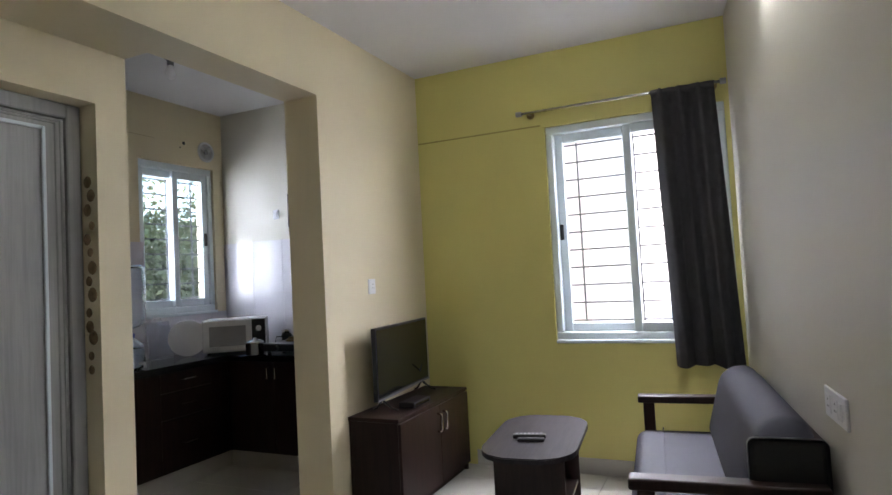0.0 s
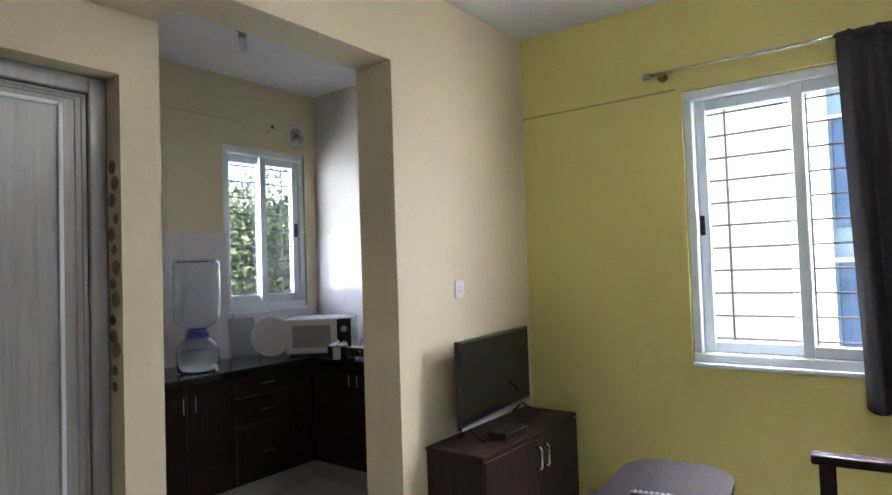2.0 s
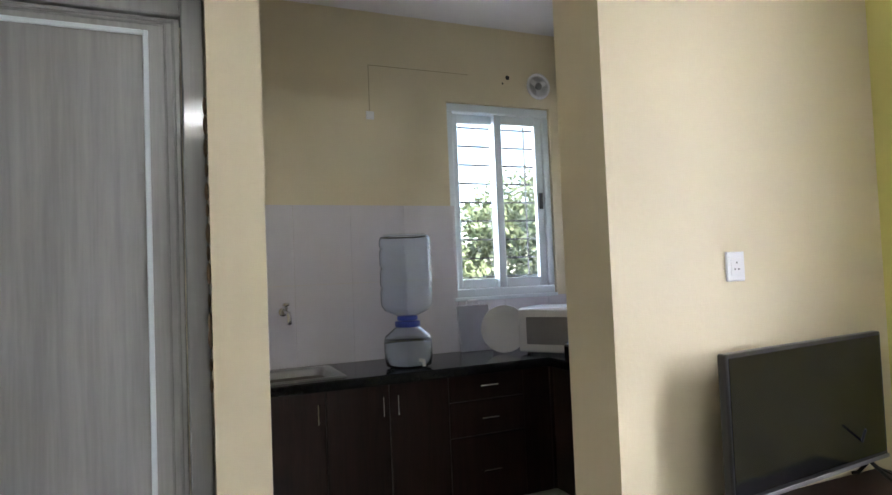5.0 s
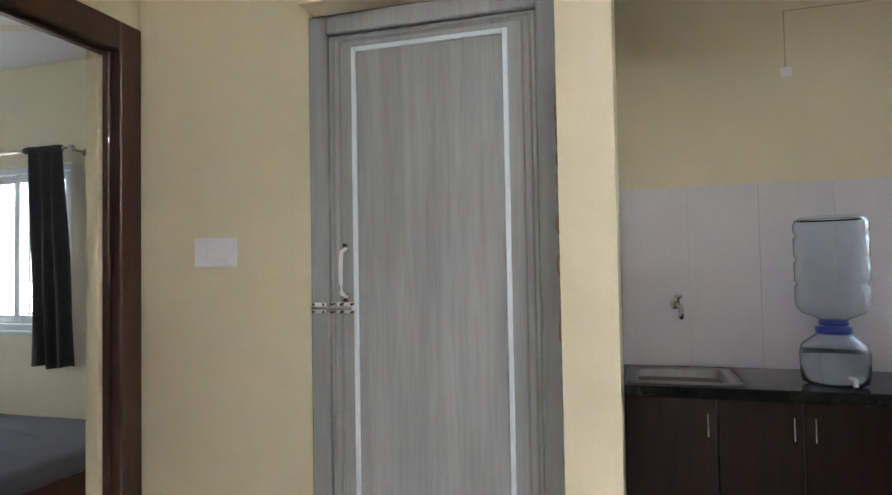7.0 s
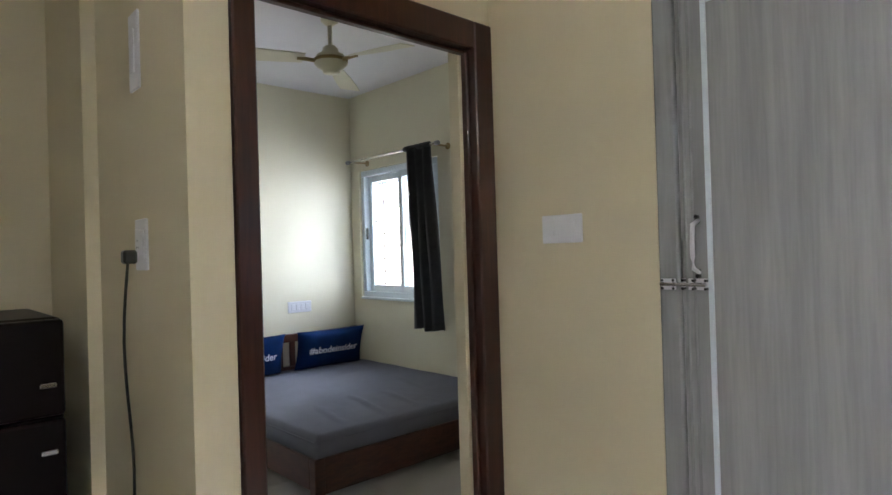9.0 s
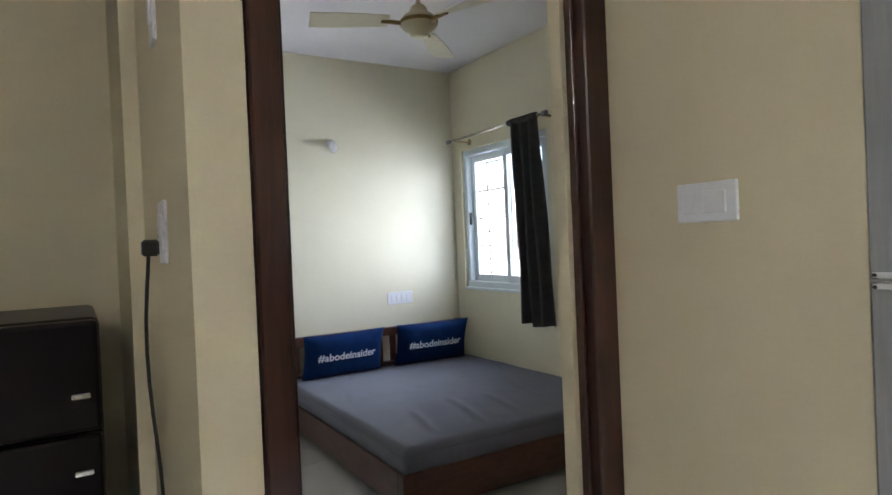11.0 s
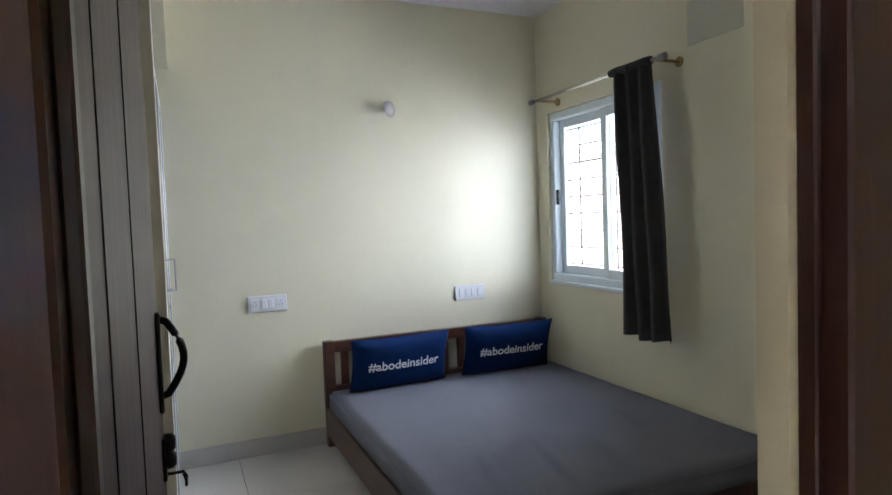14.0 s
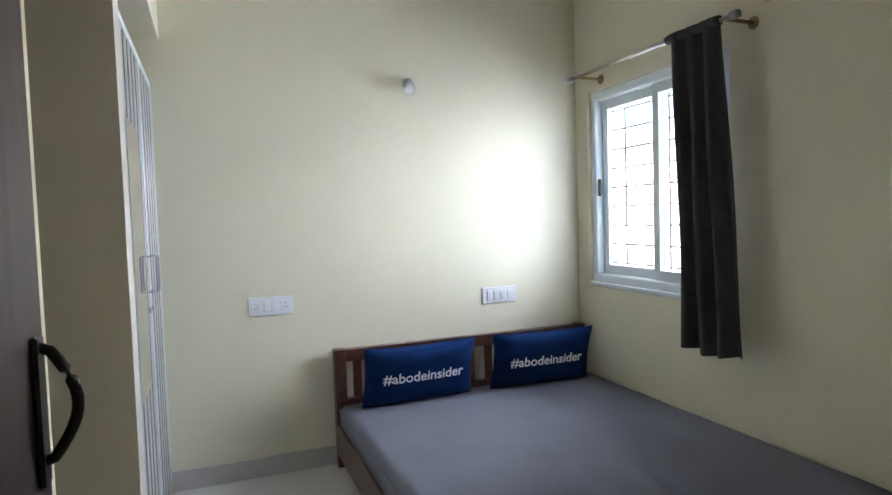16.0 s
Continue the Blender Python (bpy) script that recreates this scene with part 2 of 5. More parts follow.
structure("wall_bathroom", [(DX - 0.12, DX, NB, 0.678, 0, 2.29), (DX - 0.12, DX - 0.1, 0.678, 1.445, 2.062, 2.29), (DX - 0.12, DX, 0.678, 0.70, 2.062, 2.29)], CREAM, "cream wall beside the bathroom door")
structure("wall_kitchen_window", [(XK - 0.2, XK, 1.445, 2.775, 0, ZC), (XK - 0.2, XK, 2.775, 3.47, 0, 1.10), (XK - 0.2, XK, 2.775, 3.34, 2.235, ZC), (XK - 0.2, XK, 3.45, 3.47, 2.235, ZC), (XK - 0.2, XK, 3.34, 3.45, 2.235, 2.315), (XK - 0.2, XK, 3.34, 3.45, 2.425, ZC), (XK - 0.2, XK, 3.47, YK + 0.2, 0, ZC)], CREAM, "cream kitchen wall with a window")
structure("wall_kitchen_side", [(XK, -0.22, YK, YK + 0.2, 0, ZC)], PALE, "pale kitchen side wall")
structure("wall_bedroom_door", [(XB, DX, NB - 0.1, NB, 0, ZC), (DX, 0.54, NB - 0.1, NB, 2.105, ZC), (0.54, NX, NB - 0.1, NB, 0, ZC)], CREAM, "cream wall with the bedroom door")
structure("wall_nook", [(0.54, NX, -0.83, NB - 0.1, 0, ZC), (0.60, 0.70, -1.60, -0.83, 0, ZC), (0.70, XR + 0.8, -1.60, -1.45, 0, ZC)], CREAM, "cream wall of the fridge nook")
structure("wall_bedroom_window", [(XB - 0.2, XB, -1.90, 1.445, 0, ZC), (XB - 0.2, XB, -2.965, -1.90, 0, 0.89), (XB - 0.2, XB, -2.965, -1.90, 2.015, ZC), (XB - 0.2, XB, YB - 0.2, -2.965, 0, ZC)], BEDPAINT, "pale yellow bedroom wall with a window")
structure("wall_bedroom_back", [(XB, 1.3, YB - 0.2, YB, 0, ZC)], BEDPAINT, "pale yellow bedroom wall behind the bed")
structure("wall_wardrobe", [(0.445, 1.1, -2.0, -1.88, 0, ZC), (1.1, 1.2, YB, -1.60, 0, ZC)], PALE, "white plastered wall beside the wardrobe")
structure("beam_wardrobe", [(0.40, 1.1, YB, -2.0, 2.19, ZC)], BEDPAINT, "plastered loft beam over the wardrobe", "beam")
structure("wall_living_back", [(0.72, XR + 0.8, -2.4, -2.2, 0, ZC)], PALE, "plain wall closing the place")
structure("ceiling_living", [(-0.0, XR + 0.9, -1.45, YW + 0.2, ZC, ZC + 0.15)], WHITE, "white painted living room ceiling", "ceiling")
structure("ceiling_kitchen", [(XK - 0.2, 0, NB - 0.1, YK + 0.2, ZC, ZC + 0.15)], WHITE, "white painted kitchen ceiling", "ceiling")
structure("ceiling_bedroom", [(XB - 0.2, 1.2, YB - 0.2, NB - 0.1, ZC - 0.003, ZC + 0.146)], WHITE, "white painted bedroom ceiling", "ceiling")
structure("floor_slab", [(-2.2, 3.0, -3.4, 3.9, -0.2, -0.012)], GROUTM, "floor slab below the tiles", "floor")


# windows
def window(name, axis, a0, a1, z0, z1, face, out, split, label):
    """Sliding window: axis is the wall's direction, face the inner wall plane, out +1 or -1 the way outside."""
    def bx(p0, p1, d0, d1, q0, q1, bevel=0.0, bm=None):
        e0, e1 = sorted((face + out * d0, face + out * d1))
        return box(p0, p1, e0, e1, q0, q1, bevel, bm) if axis == "x" else box(e0, e1, p0, p1, q0, q1, bevel, bm)
    at = (0.5 * (a0 + a1), face, z0) if axis == "x" else (face, 0.5 * (a0 + a1), z0)
    w = thing(name, at, label, "window", kind="structure")
    for n, q in (("frame_bottom", (a0, a1, z0, z0 + 0.05)), ("frame_top", (a0, a1, z1 - 0.05, z1)), ("frame_side", (a0, a0 + 0.045, z0 + 0.05, z1 - 0.05)), ("frame_side", (a1 - 0.045, a1, z0 + 0.05, z1 - 0.05))):
        part(n, bx(q[0], q[1], 0.02, 0.11, q[2], q[3], 0.006), UPVC, w)
    part("window_sill", bx(a0 + 0.002, a1 - 0.002, -0.012, 0.02, z0 - 0.018, z0 + 0.004, 0.004), UPVC, w)
    for k, (s0, s1) in enumerate(((a0 + 0.045, split + 0.025), (split - 0.025, a1 - 0.045))):
        d = 0.035 if k else 0.07
        sash = part("sash", bx(s0, s0 + 0.05, d, d + 0.03, z0 + 0.05, z1 - 0.05, 0.004), UPVC, w)
        bm = bx(s1 - 0.05, s1, d, d + 0.03, z0 + 0.05, z1 - 0.05, 0.004)
        part("sash_stile", bm, UPVC, w)
        part("sash_rail", bx(s0 + 0.05, s1 - 0.05, d, d + 0.03, z0 + 0.05, z0 + 0.105, 0.004), UPVC, w)
        part("sash_rail", bx(s0 + 0.05, s1 - 0.05, d, d + 0.03, z1 - 0.105, z1 - 0.05, 0.004), UPVC, w)
        pane = part("pane", bx(s0 + 0.05, s1 - 0.05, d + 0.012, d + 0.017, z0 + 0.105, z1 - 0.105), GLASS, w)
        pane.visible_shadow = False
    latch_at = a0 + 0.07 if name == "window_1" else (a1 - 0.07 if name == "window_2" else a0 + 0.07)
    part("latch", bx(latch_at - 0.012, latch_at + 0.012, 0.022, 0.036, (z0 + z1) / 2 - 0.05, (z0 + z1) / 2 + 0.05, 0.003), DARKP, w, "black latch")
    # steel grille
    g = thing("window_grille", at, "black steel security grille with thin horizontal bars outside the window", "grille")
    n = max(3, round((z1 - z0) / 0.118))
    for i in range(1, n):
        z = z0 + (z1 - z0) * i / n
        p = [(a0, face + out * 0.135, z), (a1, face + out * 0.135, z)] if axis == "x" else [(face + out * 0.135, a0, z), (face + out * 0.135, a1, z)]
        part("bar", tube(p, 0.006, n=6), GRILLE, g)
    for f in (0.16, 0.5, 0.84):
        a = a0 + (a1 - a0) * f
        p = [(a, face + out * 0.142, z0), (a, face + out * 0.142, z1)] if axis == "x" else [(face + out * 0.142, a, z0), (face + out * 0.142, a, z1)]
        part("upright", tube(p, 0.006, n=6), GRILLE, g)
    return w


window("window_1", "x", 0.925, 1.99, 0.830, 2.210, YW, 1, 1.43, "white sliding window with clear panes in the yellow living room wall")
window("window_2", "y", 2.775, 3.47, 1.10, 2.235, XK, -1, 3.12, "white sliding window over the kitchen counter")
window("window_3", "y", -2.965, -1.90, 0.89, 2.015, XB, -1, -2.42, "white sliding window beside the bed")


# curtains and rods
def curtain_rod(axis, a0, a1, off, z, wall, label):
    at = (a0, wall, z) if axis == "x" else (wall, a0, z)
    r = thing("curtain_rod", at, label, "curtain rod")
    P = (lambda a, d, h: (a, d, h)) if axis == "x" else (lambda a, d, h: (d, a, h))
    part("rod", tube([P(a0 + 0.03, off, z), P(a1 - 0.03, off, z)], 0.0095, n=12), CHROME, r, smooth=True)
    for a, s in ((a0, 1), (a1, -1)):
        part("finial", tube([P(a, off, z), P(a + s * 0.008, off, z), P(a + s * 0.03, off, z), P(a + s * 0.034, off, z)], 0.017, n=14), STEEL, r, "dark grey end cap", smooth=True)
    for a in (a0 + 0.075, a1 - 0.075):
        b = part("bracket", tube([P(a, wall, z), P(a, off, z)], 0.008, n=10), BRASS, r)
        w1 = wall + (0.006 if off > wall else -0.006)
        part("bracket_plate", tube([P(a, wall, z), P(a, w1, z)], 0.026, n=18), BRASS, b)
    return r


def curtain(axis, top0, top1, bot0, bot1, off, z0, z1, wall, label, seed=1):
    rnd = random.Random(seed)
    nu, nv = 96, 26
    ph = [rnd.uniform(0, 6.28) for _ in range(4)]
    bm = bmesh.new()
    rows = []
    for j in range(nv + 1):
        v = j / nv
        row = []
        for i in range(nu + 1):
            u = i / nu
            a = (top0 + (top1 - top0) * u) * (1 - v) + (bot0 + (bot1 - bot0) * u) * v
            amp = 0.020 + 0.022 * v
            d = amp * math.sin(u * 2 * math.pi * 3.3 + ph[0] + 0.5 * v) + 0.010 * math.sin(u * 2 * math.pi * 7 + ph[1] - 0.9 * v) * v + 0.006 * math.sin(7 * v + 9 * u + ph[2])
            z = z1 + (z0 - z1) * v + 0.008 * math.sin(u * 9 + ph[3]) * (v if v > 0.9 else 0)
            if j == 0:
                z += 0.012 * abs(math.sin(u * math.pi * 10))
            row.append(bm.verts.new((a, off + d, z) if axis == "x" else (off + d, a, z)))
        rows.append(row)
    for p, q in zip(rows, rows[1:]):
        for i in range(nu):
            bm.faces.new((p[i], p[i + 1], q[i + 1], q[i]))
    at = (top0, wall, z0) if axis == "x" else (wall, top0, z0)
    t = thing("curtain", at, label, "curtain")
    ob = part("cloth", bm, FABRIC, t, smooth=True)
    sol = ob.modifiers.new("thickness", "SOLIDIFY")
    sol.thickness = 0.003
    hem = bmesh.new()
    tube([((top0 + (top1 - top0) * k / 10), off, z1 - 0.01 + 0.003 * (k % 2)) if axis == "x" else (off, (top0 + (top1 - top0) * k / 10), z1 - 0.01 + 0.003 * (k % 2)) for k in range(11)], 0.021, bm=hem, n=10)
    part("rod_pocket", hem, FABRIC, t, smooth=True)
    return t


curtain_rod("x", 0.765, 2.01, YW - 0.075, 2.30, YW, "thin chrome curtain rod with dark ends over the living room window")
curtain("x", 1.60, 1.945, 1.645, 2.005, YW - 0.08, 0.69, 2.30, YW, "dark charcoal curtain drawn to one side of the living room window", 3)
curtain_rod("y", -2.90, -1.70, XB + 0.165, 2.07, XB, "thin chrome curtain rod with brass brackets over the bedroom window")
curtain("y", -2.09, -1.79, -2.03, -1.69, XB + 0.17, 0.69, 2.08, XB, "dark charcoal curtain drawn to one side of the bedroom window", 5)


# doors
def grey_door():
    d = thing("door_1", (DX, 1.05, 0), "closed grey wood-grain plastic bathroom door with raised moulding", "door", kind="structure")
    y0, y1, top = 0.680, 1.443, 2.060
    for n, b in (("jamb", (y0, y0 + 0.06, 0, top)), ("jamb", (y1 - 0.06, y1, 0, top)), ("head", (y0 + 0.06, y1 - 0.06, top - 0.06, top))):
        part(n, box(DX - 0.09, DX + 0.006, b[0], b[1], b[2], b[3], 0.005), GREYFRAME, d)
    leaf = part("door_leaf", box(DX - 0.045, DX - 0.008, y0 + 0.063, y1 - 0.063, 0.012, top - 0.064, 0.003), GREYDOOR, d)
    for k, (m, w) in enumerate(((0.012, 0.008), (0.034, 0.007), (0.078, 0.014))):
        a0, a1, b0, b1 = y0 + 0.063 + m, y1 - 0.063 - m, 0.02 + m, top - 0.064 - m * 0.55
        bm = bmesh.new()
        h = DX - 0.008 + (0.010 if k == 2 else 0.006)
        for q in ((a0, a0 + w, b0, b1), (a1 - w, a1, b0, b1), (a0 + w, a1 - w, b1 - w, b1), (a0 + w, a1 - w, b0, b0 + w)):
            box(DX - 0.0085, h, *q, bevel=0.0025, bm=bm)
        part("moulding", bm, GREYFRAME if k < 2 else UPVC, leaf, "" if k < 2 else "lighter grey moulding")
    hd = part("handle", tube([(DX - 0.008, 0.793, 1.338), (DX + 0.024, 0.793, 1.328), (DX + 0.030, 0.793, 1.285), (DX + 0.030, 0.793, 1.24), (DX + 0.024, 0.793, 1.205), (DX - 0.008, 0.793, 1.195)], 0.0065, n=8), PLASTICW, d, "white pull handle", smooth=True)
    for z in (1.350, 1.335, 1.200, 1.184):
        part("screw", tube([(DX - 0.008, 0.793, z), (DX + 0.004, 0.793, z)], 0.006, n=8), DARKP, hd)
    bolt = part("tower_bolt", box(DX - 0.008, DX - 0.004, 0.743, 0.833, 1.145, 1.177, 0.001), PLASTICW, d, "white sliding bolt")
    part("bolt_plate", box(DX + 0.006, DX + 0.011, 0.688, 0.732, 1.145, 1.177, 0.001), PLASTICW, bolt)
    part("bolt_rod", tube([(DX + 0.014, 0.688, 1.161), (DX + 0.014, 0.82, 1.161)], 0.0055, n=8), CHROME, bolt)
    for y in (0.753, 0.783, 0.818, 0.692, 0.725):
        part("screw", tube([(DX - 0.006, y, 1.172), (DX + 0.013, y, 1.172)], 0.004, n=8), DARKP, bolt)
        part("screw", tube([(DX - 0.006, y, 1.149), (DX + 0.013, y, 1.149)], 0.004, n=8), DARKP, bolt)
    # rough stone-coloured plaster lumps on the reveal
    rnd = random.Random(4)
    bm = bmesh.new()
    for k in range(14):
        z = 0.98 + k * 0.058 + rnd.uniform(-0.01, 0.01)
        s = rnd.uniform(0.012, 0.022)
        bmesh.ops.create_icosphere(bm, subdivisions=2, radius=s, matrix=Matrix.Translation((DX + 0.045 + rnd.uniform(-0.02, 0.02), 1.441, z)) @ Matrix.Diagonal((1.4, 0.35, 1.5, 1)))
    tagged(part("plaster_patch", bm, material("rough_brown_plaster", (0.20, 0.14, 0.08), 0.9, vary=0.4, scale=40)), "rough brown unpainted plaster in the door reveal", "plaster", kind="structure")


def bedroom_door():
    d = thing("door_2", (0.04, NB, 0), "open bedroom doorway with a dark polished teak frame", "door frame", kind="structure")
    x0, x1, top = DX + 0.001, 0.536, 2.103
    for n, a, b in (("jamb", x0, x0 + 0.09), ("jamb", x1 - 0.065, x1)):
        j = part(n, box(a, b, -0.02, NB + 0.014, 0, top, 0.005), FRAMEW, d)
        inner = b if a < 0 else a
        s = 1 if a < 0 else -1
        part("door_stop", box(min(inner, inner + s * 0.014), max(inner, inner + s * 0.014), -0.02, 0.008, 0, top - 0.10, 0.003), FRAMEW, j)
    h = part("head", box(x0 + 0.09, x1 - 0.065, -0.02, NB + 0.014, top - 0.10, top, 0.005), FRAMEW, d)
    part("door_stop", box(x0 + 0.105, x1 - 0.08, -0.02, 0.008, top - 0.114, top - 0.10, 0.003), FRAMEW, h)
    for a, b in ((x0 + 0.001, x0 + 0.118), (x1 - 0.034, x1 - 0.001)):
        tagged(part("door_reveal", box(a, b, NB - 0.1, -0.021, 0.001, top - 0.002), CREAM), "cream plastered reveal behind the door frame", "wall", kind="structure")
    # open leaf
    leaf = thing("door_3", (0.475, -0.08, 0.01), "open brown veneered flush door with a black iron pull handle", "door", kind="structure")
    lf = part("door_leaf", box(0.479, 0.515, -0.89, -0.08, 0.012, 2.0, 0.003), DOORW, leaf)
    for y in (-0.52, -0.26):
        part("groove", box(0.4772, 0.4795, y - 0.004, y + 0.004, 0.02, 1.99), CABINET, lf, "dark grooved line")
    hx, hy = 0.477, -0.845
    hb = part("handle_plate", box(hx - 0.007, hx + 0.0015, hy - 0.018, hy + 0.018, 0.955, 1.165, 0.004), IRON, leaf, "black iron back plate")
    pts = [(hx - 0.004, hy, 1.148)] + [(hx - 0.012 - 0.036 * math.sin(math.pi * (k + 0.6) / 12), hy, 1.143 - 0.150 * (k / 11)) for k in range(12)] + [(hx - 0.004, hy, 0.99)]
    part("handle_grip", tube(pts, 0.008, n=10), IRON, hb, smooth=True)
    lk = part("lock_plate", box(hx - 0.005, hx + 0.0015, hy - 0.022, hy + 0.022, 0.815, 0.905, 0.003), IRON, leaf, "black iron lock plate")
    for z in (0.890, 0.855):
        part("lock_rose", lathe([(0.019, 0), (0.019, -0.012), (0.013, -0.020), (0.006, -0.021)], (hx - 0.003, hy, z), "x", 20), IRON, lk, smooth=True)
    part("key", tube([(hx - 0.004, hy, 0.825), (hx - 0.035, hy, 0.825), (hx - 0.040, hy - 0.012, 0.81), (hx - 0.040, hy + 0.012, 0.80), (hx - 0.035, hy, 0.82)], 0.0035, n=6), IRON, lk)
    for z in (0.3, 1.0, 1.75):
        part("hinge", tube([(0.475, -0.076, z), (0.475, -0.076, z + 0.09)], 0.006, n=10), BRASS, leaf, "brass butt hinge")
    leaf.rotation_euler[2] = radians(-2.5)


grey_door()
bedroom_door()


# switch plates
def switch_plate(axis, a, z, w, h, wall, out, keys, label, name="switch_plate"):
    """out: +1 or -1 along the wall's normal; axis: the direction in which the plate is wide."""
    def bx(p0, p1, d0, d1, q0, q1, bevel=0.0):
        e0, e1 = sorted((wall + out * d0, wall + out * d1))
        return box(p0, p1, e0, e1, q0, q1, bevel) if axis == "x" else box(e0, e1, p0, p1, q0, q1, bevel)
    t = thing(name, (a, wall, z - h / 2) if axis == "x" else (wall, a, z - h / 2), label, "switch")
    part("plate", bx(a - w / 2, a + w / 2, 0.0, 0.009, z - h / 2, z + h / 2, 0.003), PLASTICW, t)
    for k, (c, kw, kind) in enumerate(keys):
        x = a + c * w
        if kind == "s":
            part("rocker", bx(x - kw / 2, x + kw / 2, 0.009, 0.014, z - h * 0.28, z + h * 0.28, 0.002), PLASTICW, t)
        elif kind == "k":
            part("socket", bx(x - kw / 2, x + kw / 2, 0.009, 0.0115, z - h * 0.3, z + h * 0.3, 0.001), PLASTICW, t)
            for dx, dz in ((0, 0.012), (-0.008, -0.008), (0.008, -0.008)):
                part("socket_hole", bx(x + dx - 0.0025, x + dx + 0.0025, 0.0115, 0.012, z + dz - 0.0025, z + dz + 0.0025), DARKP, t, "dark pin hole")
        else:
            part("dial", bx(x - kw / 2, x + kw / 2, 0.009, 0.013, z - kw / 2, z + kw / 2, 0.002), PLASTICW, t)
    return t


switch_plate("y", 2.922, 1.239, 0.075, 0.09, 0.0, 1, ((0.0, 0.045, "k"),), "small white socket on the cream wall over the television")
switch_plate("y", 0.338, 1.338, 0.162, 0.095, DX, 1, ((-0.27, 0.035, "s"), (0.15, 0.06, "s")), "white switch plate between the bedroom door and the bathroom door")
switch_plate("x", -0.057, 0.88, 0.22, 0.095, YB, 1, ((-0.33, 0.045, "k"), (-0.08, 0.03, "s"), (0.08, 0.03, "s"), (0.33, 0.045, "k")), "long white socket plate low on the bedroom wall")
switch_plate("x", -1.36, 0.84, 0.22, 0.095, YB, 1, ((-0.3, 0.03, "s"), (-0.1, 0.03, "s"), (0.1, 0.03, "s"), (0.3, 0.03, "s")), "long white switch plate over the bed head")
sw = switch_plate("y", 1.855, 0.848, 0.215, 0.09, sofa_wall(1.855), -1, ((-0.3, 0.03, "s"), (-0.06, 0.045, "k"), (0.28, 0.045, "k")), "white socket plate on the wall beside the sofa")
sw.rotation_euler[2] = math.atan(SKEW)
switch_plate("y", -0.335, 1.32, 0.10, 0.15, NX, 1, ((0.18, 0.04, "s"), (-0.2, 0.045, "k")), "white socket plate with a black plug in it")
switch_plate("y", -0.36, 1.89, 0.085, 0.23, NX, 1, ((0.0, 0.03, "s"),), "tall white meter box cover high on the nook wall", "meter_cover")
switch_plate("x", -1.25, 1.83, 0.055, 0.075, YK, -1, ((0.0, 0.03, "s"),), "small white switch on the kitchen side wall")


def cord():
    t = thing("power_cord", (NX, -0.37, 0.0), "black power cord hanging from the nook socket", "cable")
    part("plug", box(NX + 0.012, NX + 0.05, -0.385, -0.35, 1.265, 1.305, 0.006), DARKP, t)
    pts = [(NX + 0.035 + 0.012 * math.sin(k * 0.55), -0.368 - 0.004 * k, 1.265 - 0.076 * k) for k in range(16)] + [(NX + 0.05, -0.46, 0.06), (NX + 0.10, -0.55, 0.012)]
    part("lead", tube(pts, 0.0045, n=8), DARKP, t, smooth=True)


cord()


# living room furniture
def bevelled(name, b, mat, parent, label="", bevel=0.004, seg=2):
    return part(name, box(*b, bevel=bevel, seg=seg), mat, parent, label)


def tv_cabinet():
    x1, y0, y1, h = 0.31, 2.62, 3.53, 0.535
    t = thing("television_cabinet", (x1 / 2, (y0 + y1) / 2, 0), "dark wenge low cabinet with chrome handles under the television", "cabinet")
    bevelled("top", (0.004, x1 + 0.012, y0 - 0.008, y1 + 0.008, h - 0.022, h), CABINET, t)
    bevelled("side_panel", (0.004, x1, y0, y0 + 0.018, 0, h - 0.022), CABINET, t, bevel=0.002, seg=1)
    bevelled("side_panel", (0.004, x1, y1 - 0.018, y1, 0, h - 0.022), CABINET, t, bevel=0.002, seg=1)
    bevelled("back_panel", (0.004, 0.012, y0 + 0.018, y1 - 0.018, 0.05, h - 0.022), CABINET, t, bevel=0, seg=1)
    bevelled("base", (0.004, x1 - 0.02, y0 + 0.018, y1 - 0.018, 0.0, 0.06), CABINET, t, bevel=0.002, seg=1)
    mid = (y0 + y1) / 2 + 0.03
    for a, b, s in ((y0 + 0.002, mid - 0.0015, 1), (mid + 0.0015, y1 - 0.002, -1)):
        d = part("door", box(x1, x1 + 0.017, a, b, 0.05, h - 0.026, bevel=0.002), CABINET, t)
        y = (b - 0.035) if s == 1 else (a + 0.035)
        part("handle", tube([(x1 + 0.017, y, 0.36), (x1 + 0.042, y, 0.362), (x1 + 0.047, y, 0.37), (x1 + 0.047, y, 0.455), (x1 + 0.042, y, 0.463), (x1 + 0.017, y, 0.465)], 0.0055, n=8), CHROME, d, "chrome bow handle", smooth=True)


